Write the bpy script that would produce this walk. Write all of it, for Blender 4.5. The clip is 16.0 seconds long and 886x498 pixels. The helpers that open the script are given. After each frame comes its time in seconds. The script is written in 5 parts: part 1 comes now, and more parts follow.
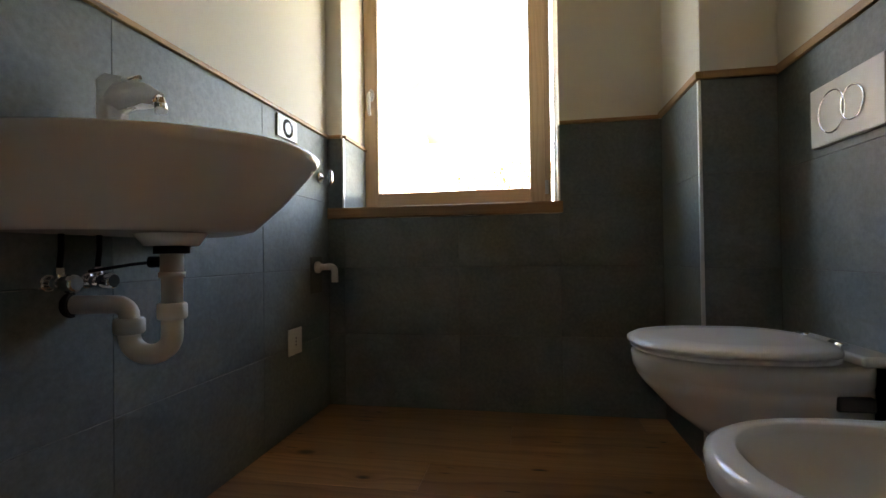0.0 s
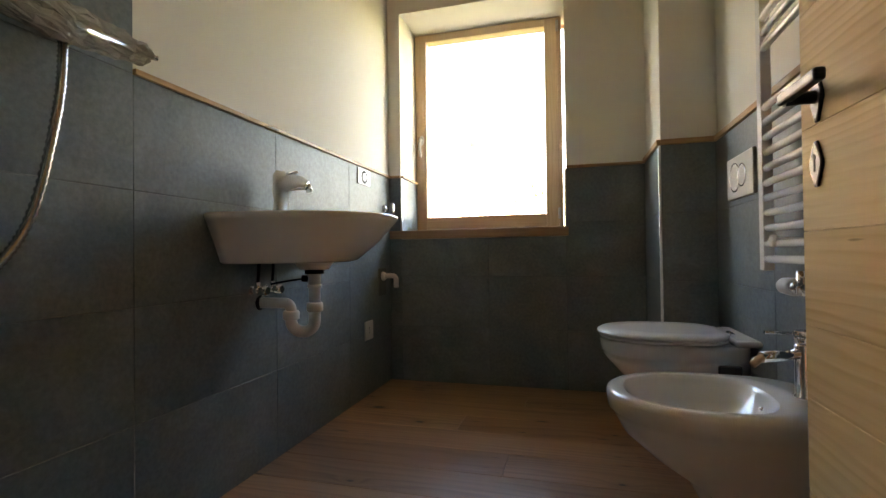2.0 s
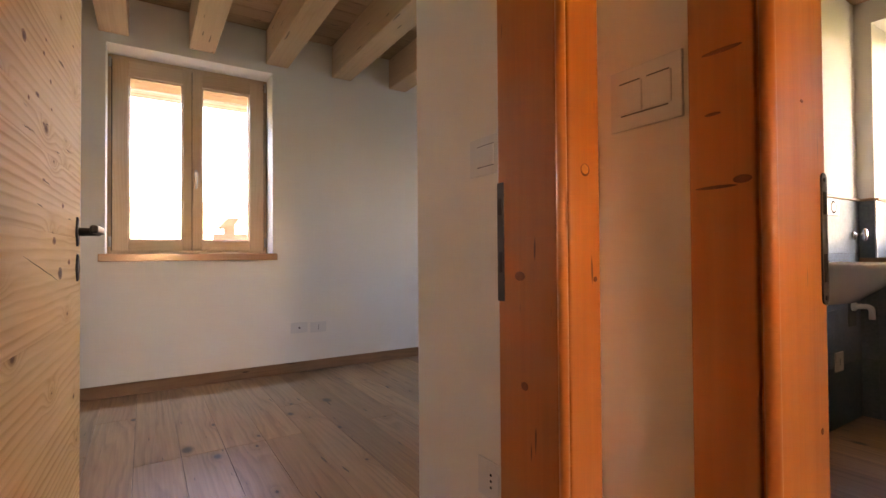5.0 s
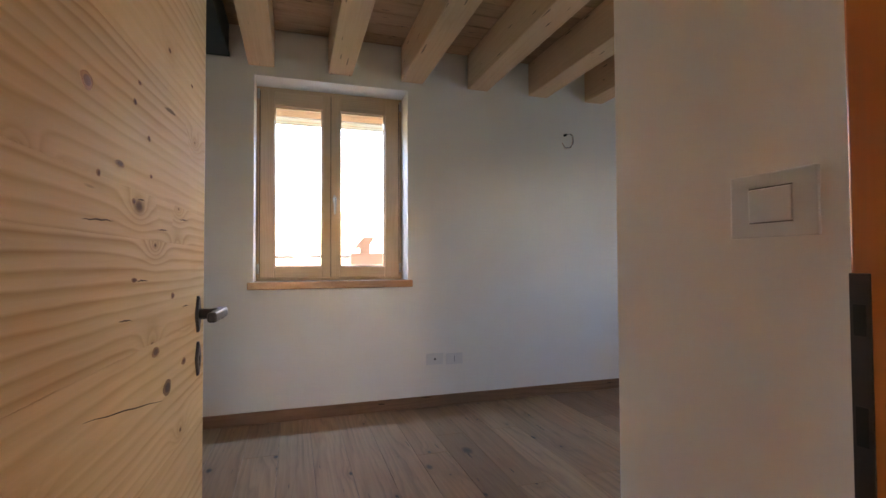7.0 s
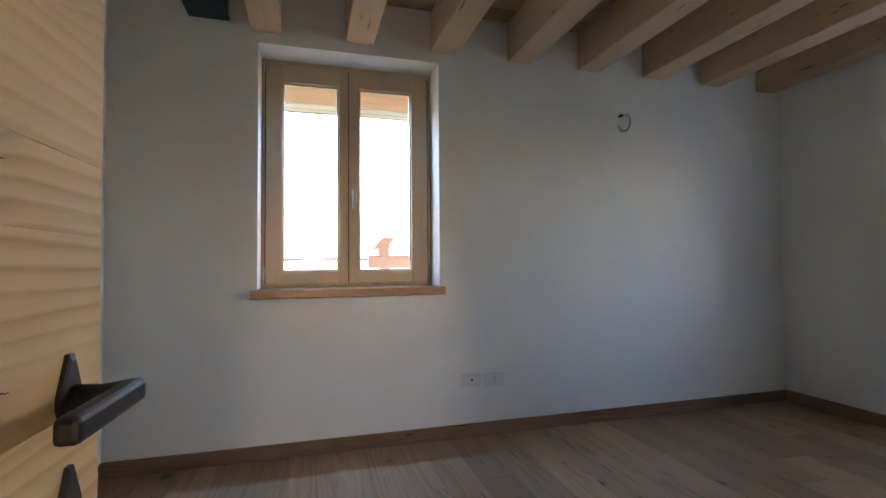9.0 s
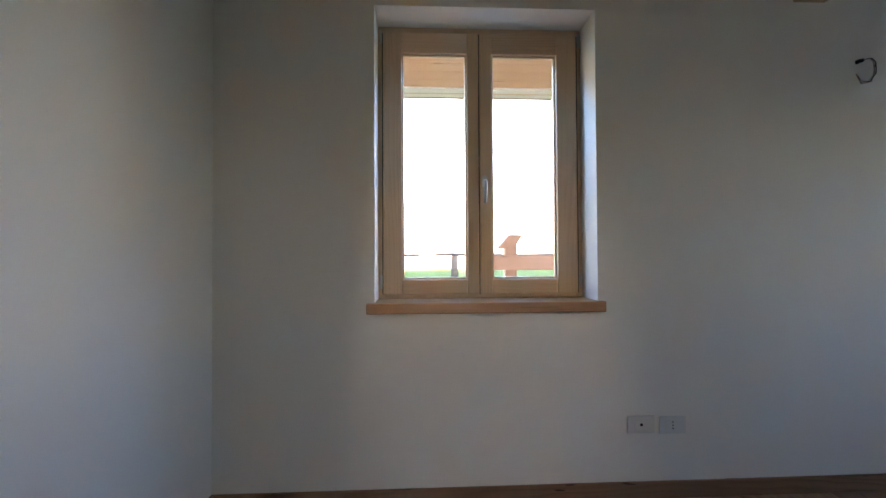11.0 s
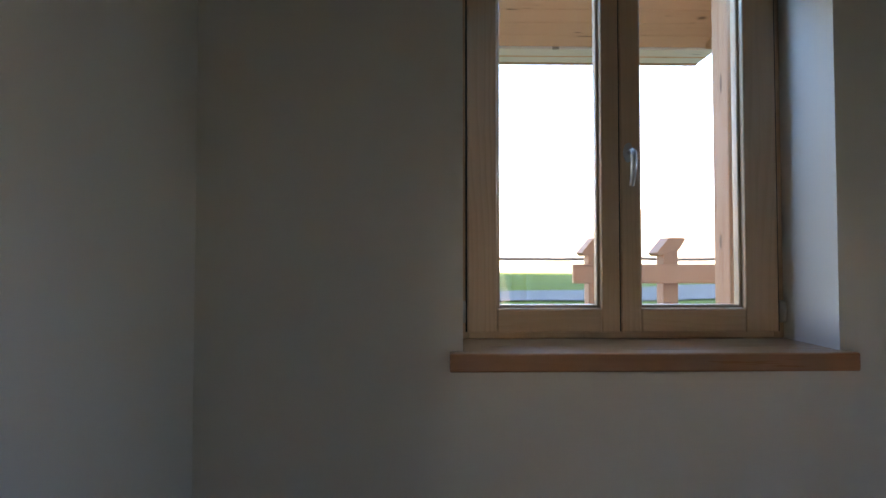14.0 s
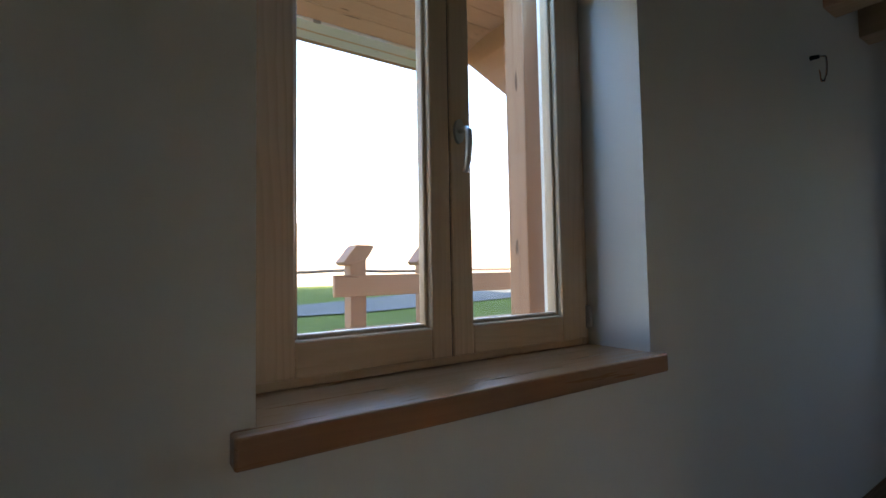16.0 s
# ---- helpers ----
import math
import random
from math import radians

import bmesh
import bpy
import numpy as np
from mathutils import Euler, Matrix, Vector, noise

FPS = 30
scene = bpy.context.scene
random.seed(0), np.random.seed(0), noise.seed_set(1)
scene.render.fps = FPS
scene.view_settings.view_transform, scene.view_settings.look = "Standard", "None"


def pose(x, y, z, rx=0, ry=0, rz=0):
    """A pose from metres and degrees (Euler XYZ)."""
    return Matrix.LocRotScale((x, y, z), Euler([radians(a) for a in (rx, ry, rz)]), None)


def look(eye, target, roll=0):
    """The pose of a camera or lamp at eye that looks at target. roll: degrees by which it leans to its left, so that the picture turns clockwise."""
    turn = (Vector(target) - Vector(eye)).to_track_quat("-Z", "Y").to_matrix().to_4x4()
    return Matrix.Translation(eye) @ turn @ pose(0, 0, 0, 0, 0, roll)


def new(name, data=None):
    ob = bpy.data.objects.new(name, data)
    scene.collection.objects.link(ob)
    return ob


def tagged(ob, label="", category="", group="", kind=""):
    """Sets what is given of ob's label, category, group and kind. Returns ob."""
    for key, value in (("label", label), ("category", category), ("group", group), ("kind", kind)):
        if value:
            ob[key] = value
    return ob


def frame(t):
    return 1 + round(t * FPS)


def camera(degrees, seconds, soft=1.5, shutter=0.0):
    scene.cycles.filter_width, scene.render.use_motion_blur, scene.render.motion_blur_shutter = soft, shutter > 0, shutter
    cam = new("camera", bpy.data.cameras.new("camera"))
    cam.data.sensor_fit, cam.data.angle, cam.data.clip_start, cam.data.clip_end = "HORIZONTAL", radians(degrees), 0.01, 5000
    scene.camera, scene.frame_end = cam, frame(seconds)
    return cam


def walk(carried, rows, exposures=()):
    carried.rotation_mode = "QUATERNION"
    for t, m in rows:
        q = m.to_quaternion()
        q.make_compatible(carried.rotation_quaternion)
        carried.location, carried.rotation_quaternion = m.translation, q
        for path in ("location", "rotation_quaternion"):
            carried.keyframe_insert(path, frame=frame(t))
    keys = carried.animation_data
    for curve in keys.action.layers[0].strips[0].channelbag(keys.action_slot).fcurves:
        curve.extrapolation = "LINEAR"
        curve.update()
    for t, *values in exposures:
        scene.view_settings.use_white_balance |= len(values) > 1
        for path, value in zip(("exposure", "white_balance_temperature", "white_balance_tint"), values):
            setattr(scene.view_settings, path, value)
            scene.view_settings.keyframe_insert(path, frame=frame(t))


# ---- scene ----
cam = camera(86.3, 16.0)
PATH = [
    (0, (0.043, -0.326, 0.808), (-0.317, 1.642, 0.832), -0.8),
    (0.5, (0.098, -0.497, 0.85), (-0.282, 1.467, 0.87), -0.8),
    (1.5, (0.19, -0.886, 0.888), (-0.258, 1.063, 0.912), -0.7),
    (2, (0.24, -1.093, 0.892), (-0.292, 0.835, 0.918), -0.7),
    (2.5, (0.28, -1.29, 0.888), (-0.351, 0.608, 0.914), -0.7),
    (3, (0.305, -1.472, 0.893), (-0.39, 0.403, 0.917), -0.7),
    (3.5, (0.325, -1.66, 0.905), (-0.498, 0.162, 0.933), -0.4),
    (4, (0.315, -1.828, 0.939), (-0.807, -0.173, 0.973), -0.5),
    (4.5, (0.271, -1.956, 0.991), (-1.212, -0.614, 1.028), -0.6),
    (5, (0.164, -2.003, 1.101), (-1.527, -0.934, 1.131), -0.4),
    (7.5, (-0.485, -1.948, 1.3), (-2.396, -1.361, 1.357), -0.3),
    (8, (-0.67, -1.948, 1.3), (-2.582, -1.364, 1.356), -0.3),
    (10.5, (-1.542, -1.968, 1.347), (-3.52, -1.674, 1.405), -0.4),
    (11, (-1.747, -2.025, 1.386), (-3.743, -1.917, 1.425), -0.3),
    (11.5, (-1.914, -2.046, 1.392), (-3.912, -2.108, 1.449), -0.3),
    (12, (-2.081, -2.065, 1.402), (-4.073, -2.232, 1.469), -0.2),
    (12.5, (-2.301, -2.179, 1.425), (-4.296, -2.318, 1.478), 0.0),
    (13, (-2.48, -2.228, 1.438), (-4.475, -2.366, 1.497), 0.0),
    (13.5, (-2.658, -2.287, 1.432), (-4.654, -2.391, 1.498), 0.0),
    (14, (-2.84, -2.36, 1.44), (-4.839, -2.326, 1.49), -0.0),
    (14.5, (-3.015, -2.417, 1.44), (-4.982, -2.06, 1.508), 0.0),
    (15, (-3.181, -2.445, 1.435), (-5.062, -1.771, 1.511), -0.2),
    (15.5, (-3.354, -2.47, 1.426), (-5.116, -1.529, 1.516), -0.6),
    (16, (-3.483, -2.48, 1.421), (-5.132, -1.353, 1.519), -1.0),
]
walk(cam, [(t, look(eye, target, roll)) for t, eye, target, roll in PATH],
     [(0, 4.95, 12200, 31), (2.5, 5.42, 12200, 30), (3.5, 5.53, 11800, 33), (4, 5.65, 12400, 40), (4.5, 5.66, 12800, 46), (5, 5.56, 13000, 50), (8, 5.22, 8700, 37), (11, 4.75, 8500, 34), (13, 4.04, 8500, 33), (16, 3.29, 8500, 28)])

# ---- light ----
SUN_ELEV, SUN_AZ = radians(25), radians(108)      # azimuth clockwise from +y
world = bpy.data.worlds.new("sky")
scene.world = world
world.use_nodes = True
wn = world.node_tree
sky = wn.nodes.new("ShaderNodeTexSky")
sky.sky_type, sky.sun_disc = "NISHITA", False
sky.sun_elevation, sky.sun_rotation = SUN_ELEV, SUN_AZ
sky.air_density, sky.dust_density, sky.ozone_density = 1.0, 0.4, 2.5
clear = wn.nodes.new("ShaderNodeHueSaturation")
clear.inputs["Saturation"].default_value = 1.12
wn.links.new(sky.outputs[0], clear.inputs["Color"])
wn.links.new(clear.outputs[0], wn.nodes["Background"].inputs[0])
wn.nodes["Background"].inputs[1].default_value = 0.15
sun = new("sun", bpy.data.lights.new("sun", "SUN"))
sun.data.energy, sun.data.angle, sun.data.color = 3.0, radians(0.5), (1.0, 0.93, 0.82)
to_sun = Vector((math.sin(SUN_AZ) * math.cos(SUN_ELEV), math.cos(SUN_AZ) * math.cos(SUN_ELEV), math.sin(SUN_ELEV)))
sun.matrix_world = look(to_sun * 30, (0, 0, 0))


def sky_lamp(name, at, target, wide, high, watts):
    """Blue sky light that enters by a window's opening."""
    lamp = new(name, bpy.data.lights.new(name, "AREA"))
    lamp.data.shape, lamp.data.size, lamp.data.size_y = "RECTANGLE", wide, high
    lamp.data.energy, lamp.data.color = watts, (0.12, 0.44, 1.0)
    lamp.matrix_world = look(at, target)


sky_lamp("sky_light_north", (-2.7, 2.61, 1.8), (-3.1, 0.6, 0.9), 0.58, 1.15, 0.28)
sky_lamp("sky_light_west", (-4.84, -1.63, 2.815), (-4.56, -1.63, 1.9), 1.15, 0.08, 1.9)


# ---- materials ----
class Mat:
    """A small builder round one node tree."""

    def __init__(self, name, rough=0.5, metal=0.0, spec=0.5):
        self.m = bpy.data.materials.new(name)
        self.m.use_nodes = True
        self.t = self.m.node_tree
        self.b = self.t.nodes["Principled BSDF"]
        self.b.inputs["Roughness"].default_value = rough
        self.b.inputs["Metallic"].default_value = metal
        self.b.inputs["Specular IOR Level"].default_value = spec

    def n(self, kind, **kw):
        node = self.t.nodes.new("ShaderNode" + kind)
        for k, v in kw.items():
            if k in node.inputs:
                node.inputs[k].default_value = v
            else:
                setattr(node, k, v)
        return node

    def link(self, a, b):
        self.t.links.new(a, b)

    def coords(self, scale=(1, 1, 1), spread=0.0, rot=(0, 0, 0)):
        tc = self.n("TexCoord")
        out = tc.outputs["Object"]
        if spread:
            info = self.n("ObjectInfo")
            v = self.n("VectorMath", operation="SCALE")
            v.inputs[0].default_value = (spread, spread * 0.7, spread * 1.3)
            self.link(info.outputs["Random"], v.inputs["Scale"])
            add = self.n("VectorMath", operation="ADD")
            self.link(out, add.inputs[0])
            self.link(v.outputs[0], add.inputs[1])
            out = add.outputs[0]
        mp = self.n("Mapping")
        mp.inputs["Scale"].default_value = scale
        mp.inputs["Rotation"].default_value = rot
        self.link(out, mp.inputs["Vector"])
        return mp.outputs[0]

    def noise(self, vec, scale, detail=4.0, rough=0.55, distortion=0.0):
        node = self.n("TexNoise", Scale=scale, Detail=detail, Roughness=rough, Distortion=distortion)
        self.link(vec, node.inputs["Vector"])
        return node.outputs["Fac"]

    def ramp(self, fac, stops):
        node = self.n("ValToRGB")
        els = node.color_ramp.elements
        while len(els) < len(stops):
            els.new(0.5)
        for e, (p, c) in zip(els, stops):
            e.position, e.color = p, (*c, 1) if len(c) == 3 else c
        self.link(fac, node.inputs[0])
        return node.outputs[0]

    def mix(self, fac, a, b, mode="MIX"):
        node = self.n("Mix", data_type="RGBA", blend_type=mode)
        for sock, val in ((node.inputs[0], fac), (node.inputs[6], a), (node.inputs[7], b)):
            if isinstance(val, (int, float)):
                sock.default_value = val
            elif isinstance(val, tuple):
                sock.default_value = (*val, 1)
            else:
                self.link(val, sock)
        return node.outputs[2]

    def math(self, op, a, b=0.0, clamp=False):
        node = self.n("Math", operation=op, use_clamp=clamp)
        for sock, val in ((node.inputs[0], a), (node.inputs[1], b)):
            if isinstance(val, (int, float)):
                sock.default_value = val
            else:
                self.link(val, sock)
        return node.outputs[0]

    def bump(self, height, strength=0.2, dist=0.005):
        node = self.n("Bump", Strength=strength, Distance=dist)
        self.link(height, node.inputs["Height"])
        self.link(node.outputs[0], self.b.inputs["Normal"])

    def colour(self, c):
        if isinstance(c, tuple):
            self.b.inputs["Base Color"].default_value = (*c, 1)
        else:
            self.link(c, self.b.inputs["Base Color"])
        return self

    def rough(self, r):
        self.link(r, self.b.inputs["Roughness"])


def plain(name, c, rough=0.5, metal=0.0, spec=0.5, mottled=0.06):
    k = Mat(name, rough, metal, spec)
    v = k.coords()
    n = k.noise(v, 14, 5)
    lo, hi = tuple(x * (1 - mottled) for x in c), tuple(min(1, x * (1 + mottled)) for x in c)
    k.colour(k.ramp(n, [(0.3, lo), (0.7, hi)]))
    return k


def plaster(name, c):
    k = Mat(name, 0.9, 0, 0.2)
    v = k.coords()
    big, fine = k.noise(v, 0.9, 4), k.noise(v, 160, 3)
    k.colour(k.ramp(big, [(0.3, tuple(x * 0.95 for x in c)), (0.7, c)]))
    trowel = k.noise(k.coords((1, 1, 2.2)), 6, 5, 0.6)
    k.bump(k.math("ADD", k.math("MULTIPLY", fine, 0.35), k.math("MULTIPLY", trowel, 1.0)), 0.16, 0.004)
    return k.m


def slate(name):
    k = Mat(name, 0.55, 0, 0.4)
    v = k.coords((1, 1, 1), 7.0)
    cloud = k.noise(v, 2.2, 6, 0.65, 0.6)
    streak = k.noise(k.coords((1.2, 1.2, 5), 5.0, (0.3, 0.2, 0.4)), 3.0, 5, 0.6, 1.2)
    base = k.ramp(cloud, [(0.26, (0.088, 0.118, 0.124)), (0.5, (0.148, 0.186, 0.192)), (0.72, (0.245, 0.288, 0.290))])
    col = k.mix(k.ramp(streak, [(0.52, (0, 0, 0)), (0.8, (0.55, 0.55, 0.55))]), base, (0.155, 0.150, 0.128))
    info = k.n("ObjectInfo")
    col = k.mix(k.math("MULTIPLY", info.outputs["Random"], 0.12), col, (0.09, 0.1, 0.098))
    fine = k.noise(v, 55, 5, 0.7)
    k.colour(k.mix(0.26, col, k.ramp(fine, [(0.35, (0.048, 0.062, 0.065)), (0.7, (0.25, 0.29, 0.292))])))
    k.rough(k.math("ADD", k.math("MULTIPLY", cloud, 0.35), 0.32))
    k.bump(k.math("ADD", k.math("MULTIPLY", fine, 0.35), streak), 0.2, 0.003)
    return k.m


def timber(name, dark, light, along="x", ring=30.0, knots=0.5, knot_scale=2.2, rough=0.5, contrast=0.6, spec=0.35, spread=9.0, flat="", knot_col=None, warp=0.10, tint=0.25, knot_size=1.0, checks=0.735, relief=0.12, wave=0.075):
    """Sawn wood: long grain, growth rings that bend round dark knots. flat: the axis through a board's thickness."""
    k = Mat(name, rough, 0, spec)
    i = "xyz".index(along)
    s, ks = [1.0, 1.0, 1.0], [1.0, 1.0, 1.0]
    s[i], ks[i] = 0.13, 0.55
    if flat:
        s["xyz".index(flat)] = ks["xyz".index(flat)] = 0.0
    v, kv = k.coords(tuple(s), spread), k.coords(tuple(ks), spread)
    vor = k.n("TexVoronoi", Scale=knot_scale, Randomness=1.0)
    if flat:
        cut = k.n("SeparateXYZ")
        k.link(kv, cut.inputs[0])
        face = k.n("CombineXYZ")
        for slot, axis in zip((0, 1), [a for a in "xyz" if a != flat]):
            k.link(cut.outputs["xyz".index(axis)], face.inputs[slot])
        vor.voronoi_dimensions = "2D"
        k.link(face.outputs[0], vor.inputs["Vector"])
    else:
        k.link(kv, vor.inputs["Vector"])
    sep = k.n("SeparateColor")
    k.link(vor.outputs["Color"], sep.inputs[0])
    keep = k.math("GREATER_THAN", sep.outputs[0], 1 - knots)
    size = k.math("MULTIPLY_ADD", k.math("POWER", sep.outputs[1], 3.0), 0.075 * knot_size)
    size.node.inputs[2].default_value = 0.022 * knot_size
    edge = k.math("ADD", vor.outputs["Distance"], k.math("MULTIPLY", k.math("SUBTRACT", k.noise(kv, 26, 3), 0.5), 0.03))
    near = k.math("DIVIDE", edge, size)
    inside = k.math("MULTIPLY", k.ramp(near, [(0.0, (1, 1, 1)), (0.55, (0.8, 0.8, 0.8)), (1.0, (0, 0, 0))]), keep)
    halo = k.math("MULTIPLY", k.math("POWER", k.math("SUBTRACT", 1.0, k.math("MULTIPLY", vor.outputs["Distance"], 2.0), True), 4.0), keep)
    bend = k.noise(v, 2.2, 2, 0.5)
    sxyz = k.n("SeparateXYZ")
    k.link(v, sxyz.inputs[0])
    cross = [sxyz.outputs[j] for j in range(3) if j != i]
    fine_bend = k.math("MULTIPLY", k.noise(v, 13.0, 3, 0.6), wave)
    field = k.math("ADD", k.math("ADD", cross[0], k.math("ADD", cross[1], fine_bend)), k.math("ADD", k.math("MULTIPLY", bend, warp * 3), k.math("MULTIPLY", halo, 0.09)))
    width = k.math("MULTIPLY_ADD", k.ramp(k.noise(v, 5.5, 3, 0.6), [(0.36, (0, 0, 0)), (0.66, (1, 1, 1))]), 1.0)
    width.node.inputs[2].default_value = 0.12
    saw = k.math("FRACT", k.math("MULTIPLY", field, ring))
    rings = k.math("MULTIPLY", k.ramp(saw, [(0.0, (0.05, 0.05, 0.05)), (0.45, (0.3, 0.3, 0.3)), (0.8, (1, 1, 1)), (1.0, (0.05, 0.05, 0.05))]), width)
    fs = [70.0, 70.0, 70.0]
    fs[i] = 2.2
    fibre = k.noise(k.coords(tuple(fs), spread), 1.0, 4, 0.6)
    patch = k.noise(v, 1.7, 4)
    g = k.math("ADD", k.math("MULTIPLY", rings, 0.55 * contrast), k.math("ADD", k.math("MULTIPLY", fibre, 0.35), k.math("MULTIPLY", patch, 0.45)))
    col = k.ramp(g, [(0.28, light), (0.62, tuple((a + b) / 2 for a, b in zip(dark, light))), (0.92, dark)])
    info = k.n("ObjectInfo")
    col = k.mix(k.math("MULTIPLY", info.outputs["Random"], tint), col, tuple(a * 0.8 for a in dark))
    kc = knot_col or tuple(a * 0.3 for a in dark)
    col = k.mix(k.math("MULTIPLY", halo, 0.5), col, dark)
    col = k.mix(inside, col, tuple(a * 0.5 + b * 0.5 for a, b in zip(kc, dark)))
    core = k.math("MULTIPLY", k.ramp(near, [(0.0, (1, 1, 1)), (0.3, (0.85, 0.85, 0.85)), (0.6, (0, 0, 0))]), keep)
    col = k.mix(core, col, kc)
    # short dark checks along the grain
    cs = [26.0, 26.0, 26.0]
    cs[i] = 3.2
    if flat:
        cs["xyz".index(flat)] = 0.0
    check = k.ramp(k.noise(k.coords(tuple(cs), spread), 1.6, 1, 0.3, 0.0), [(checks, (0, 0, 0)), (checks + 0.025, (0.8, 0.8, 0.8))])
    col = k.mix(check, col, tuple(a * 0.25 for a in dark))
    k.colour(col)
    k.rough(k.math("ADD", k.math("MULTIPLY", fibre, 0.25), rough - 0.12))
    k.bump(k.math("ADD", fibre, k.math("MULTIPLY", rings, 0.15)), relief, 0.0012)
    return k.m


WHITE_WALL = plaster("white_plaster", (0.80, 0.765, 0.705))
SLATE = slate("slate_tile")
GROUT = plain("grey_grout", (0.15, 0.15, 0.145), 0.9).m
OAK_FLOOR = timber("oak_floor", (0.15, 0.058, 0.026), (0.58, 0.315, 0.168), "x", 20, 0.55, 3.6, 0.38, 0.55, 0.5, flat="z", knot_col=(0.018, 0.012, 0.009), tint=0.55, knot_size=1.6, warp=0.2)
oil = OAK_FLOOR.node_tree.nodes["Principled BSDF"].inputs
oil["Coat Weight"].default_value, oil["Coat Roughness"].default_value = 0.18, 0.34
OAK_GROOVE = plain("floor_gap", (0.03, 0.02, 0.014), 0.9).m
SPRUCE = ((0.45, 0.25, 0.10), (0.79, 0.59, 0.325))
SPRUCE_X = timber("spruce_boards_x", *SPRUCE, "x", 46, 0.35, 6.0, 0.72, 0.72, 0.2, flat="y", knot_col=(0.13, 0.065, 0.03), tint=0.16, knot_size=1.0, checks=0.78, warp=0.04, wave=0.028)
SPRUCE_Y = timber("spruce_boards_y", *SPRUCE, "y", 45, 0.4, 4.6, 0.66, 0.45, 0.25, flat="x", knot_col=(0.17, 0.095, 0.05), tint=0.12, knot_size=1.3, wave=0.04)
LARCH_Z = timber("lacquered_larch", (0.38, 0.110, 0.029), (0.58, 0.200, 0.060), "z", 16, 0.35, 3.4, 0.34, 0.3, 0.5, knot_col=(0.15, 0.042, 0.014), tint=0.12, knot_size=0.7)
FIR = ((0.48, 0.30, 0.18), (0.70, 0.49, 0.33))
FIR_Z = timber("window_fir_upright", *FIR, "z", 40, 0.05, 1.5, 0.42, 0.5, checks=0.9)
FIR_Y = timber("window_fir_y", *FIR, "y", 40, 0.05, 1.5, 0.42, 0.5, checks=0.9)
FIR_X = timber("window_fir_x", *FIR, "x", 40, 0.05, 1.5, 0.42, 0.5, checks=0.9)
SILL_Y = timber("sill_larch_y", (0.30, 0.125, 0.052), (0.43, 0.205, 0.095), "y", 30, 0.1, 1.5, 0.3, 0.2, 0.5, relief=0.02, checks=0.9)
gloss = SILL_Y.node_tree.nodes["Principled BSDF"].inputs
gloss["Coat Weight"].default_value, gloss["Coat Roughness"].default_value = 0.8, 0.14
SILL_X = timber("sill_larch_x", (0.30, 0.15, 0.07), (0.48, 0.28, 0.15), "x", 30, 0.1, 1.5, 0.4, 0.6)
RAIL = ((0.34, 0.17, 0.08), (0.56, 0.34, 0.18))
RAIL_X = timber("trim_larch_x", *RAIL, "x", 40, 0.2, 2.0, 0.45, 0.6)
RAIL_Y = timber("trim_larch_y", *RAIL, "y", 40, 0.2, 2.0, 0.45, 0.6)
BASE = ((0.19, 0.09, 0.045), (0.34, 0.18, 0.10))
BASE_X = timber("baseboard_oak_x", *BASE, "x", 30, 0.2, 2.0, 0.45, 0.6)
BASE_Y = timber("baseboard_oak_y", *BASE, "y", 30, 0.2, 2.0, 0.45, 0.6)
BEAM_X = timber("beam_spruce", (0.48, 0.27, 0.155), (0.72, 0.48, 0.31), "x", 18, 0.4, 3.0, 0.6, 0.25, knot_col=(0.10, 0.055, 0.03))
CEIL_Y = timber("ceiling_boards", (0.32, 0.18, 0.095), (0.50, 0.32, 0.19), "y", 22, 0.5, 3.4, 0.6, 0.6, flat="z")
DECK_Y = timber("porch_boards", (0.58, 0.29, 0.17), (0.78, 0.47, 0.31), "y", 26, 0.5, 3.4, 0.6, 0.4, flat="z", tint=0.45)
PALE_Y = timber("bleached_edge_board", (0.62, 0.52, 0.43), (0.80, 0.74, 0.66), "y", 26, 0.6, 3.4, 0.6, 0.4, flat="z")
PORCH = ((0.34, 0.15, 0.082), (0.50, 0.265, 0.16))
PORCH_Z = timber("porch_timber_upright", *PORCH, "z", 18, 0.3, 3.0, 0.6, 0.6)
PORCH_Y = timber("porch_timber_y", *PORCH, "y", 18, 0.3, 3.0, 0.6, 0.6)
OLD_WOOD = timber("weathered_fence", (0.05, 0.04, 0.032), (0.13, 0.10, 0.08), "y", 20, 0.3, 3.0, 0.85, 0.6)
CERAMIC = plain("white_ceramic", (0.80, 0.79, 0.77), 0.12, 0, 0.5, 0.01).m
TRAY = plain("white_acrylic", (0.78, 0.77, 0.76), 0.2, 0, 0.5, 0.015).m
CHROME = plain("chrome", (0.85, 0.86, 0.88), 0.07, 1.0, 0.5, 0.02).m
BRUSHED = plain("satin_steel", (0.55, 0.56, 0.56), 0.35, 1.0, 0.5, 0.05).m
ALU = plain("aluminium_trim", (0.72, 0.72, 0.72), 0.32, 1.0, 0.5, 0.04).m
PVC = plain("white_pvc", (0.72, 0.69, 0.65), 0.35, 0, 0.5, 0.03).m
PLATE = plain("white_plastic", (0.66, 0.65, 0.62), 0.35, 0, 0.5, 0.02).m
ENAMEL = plain("white_enamel", (0.82, 0.82, 0.82), 0.18, 0, 0.5, 0.01).m
IRON = plain("black_iron", (0.016, 0.014, 0.014), 0.42, 0.2, 0.5, 0.2).m
DARK = plain("dark_hollow", (0.012, 0.012, 0.012), 0.8, 0, 0.3, 0.2).m
STEEL_BEAM = plain("painted_steel", (0.028, 0.042, 0.046), 0.5, 0.2, 0.4, 0.15).m
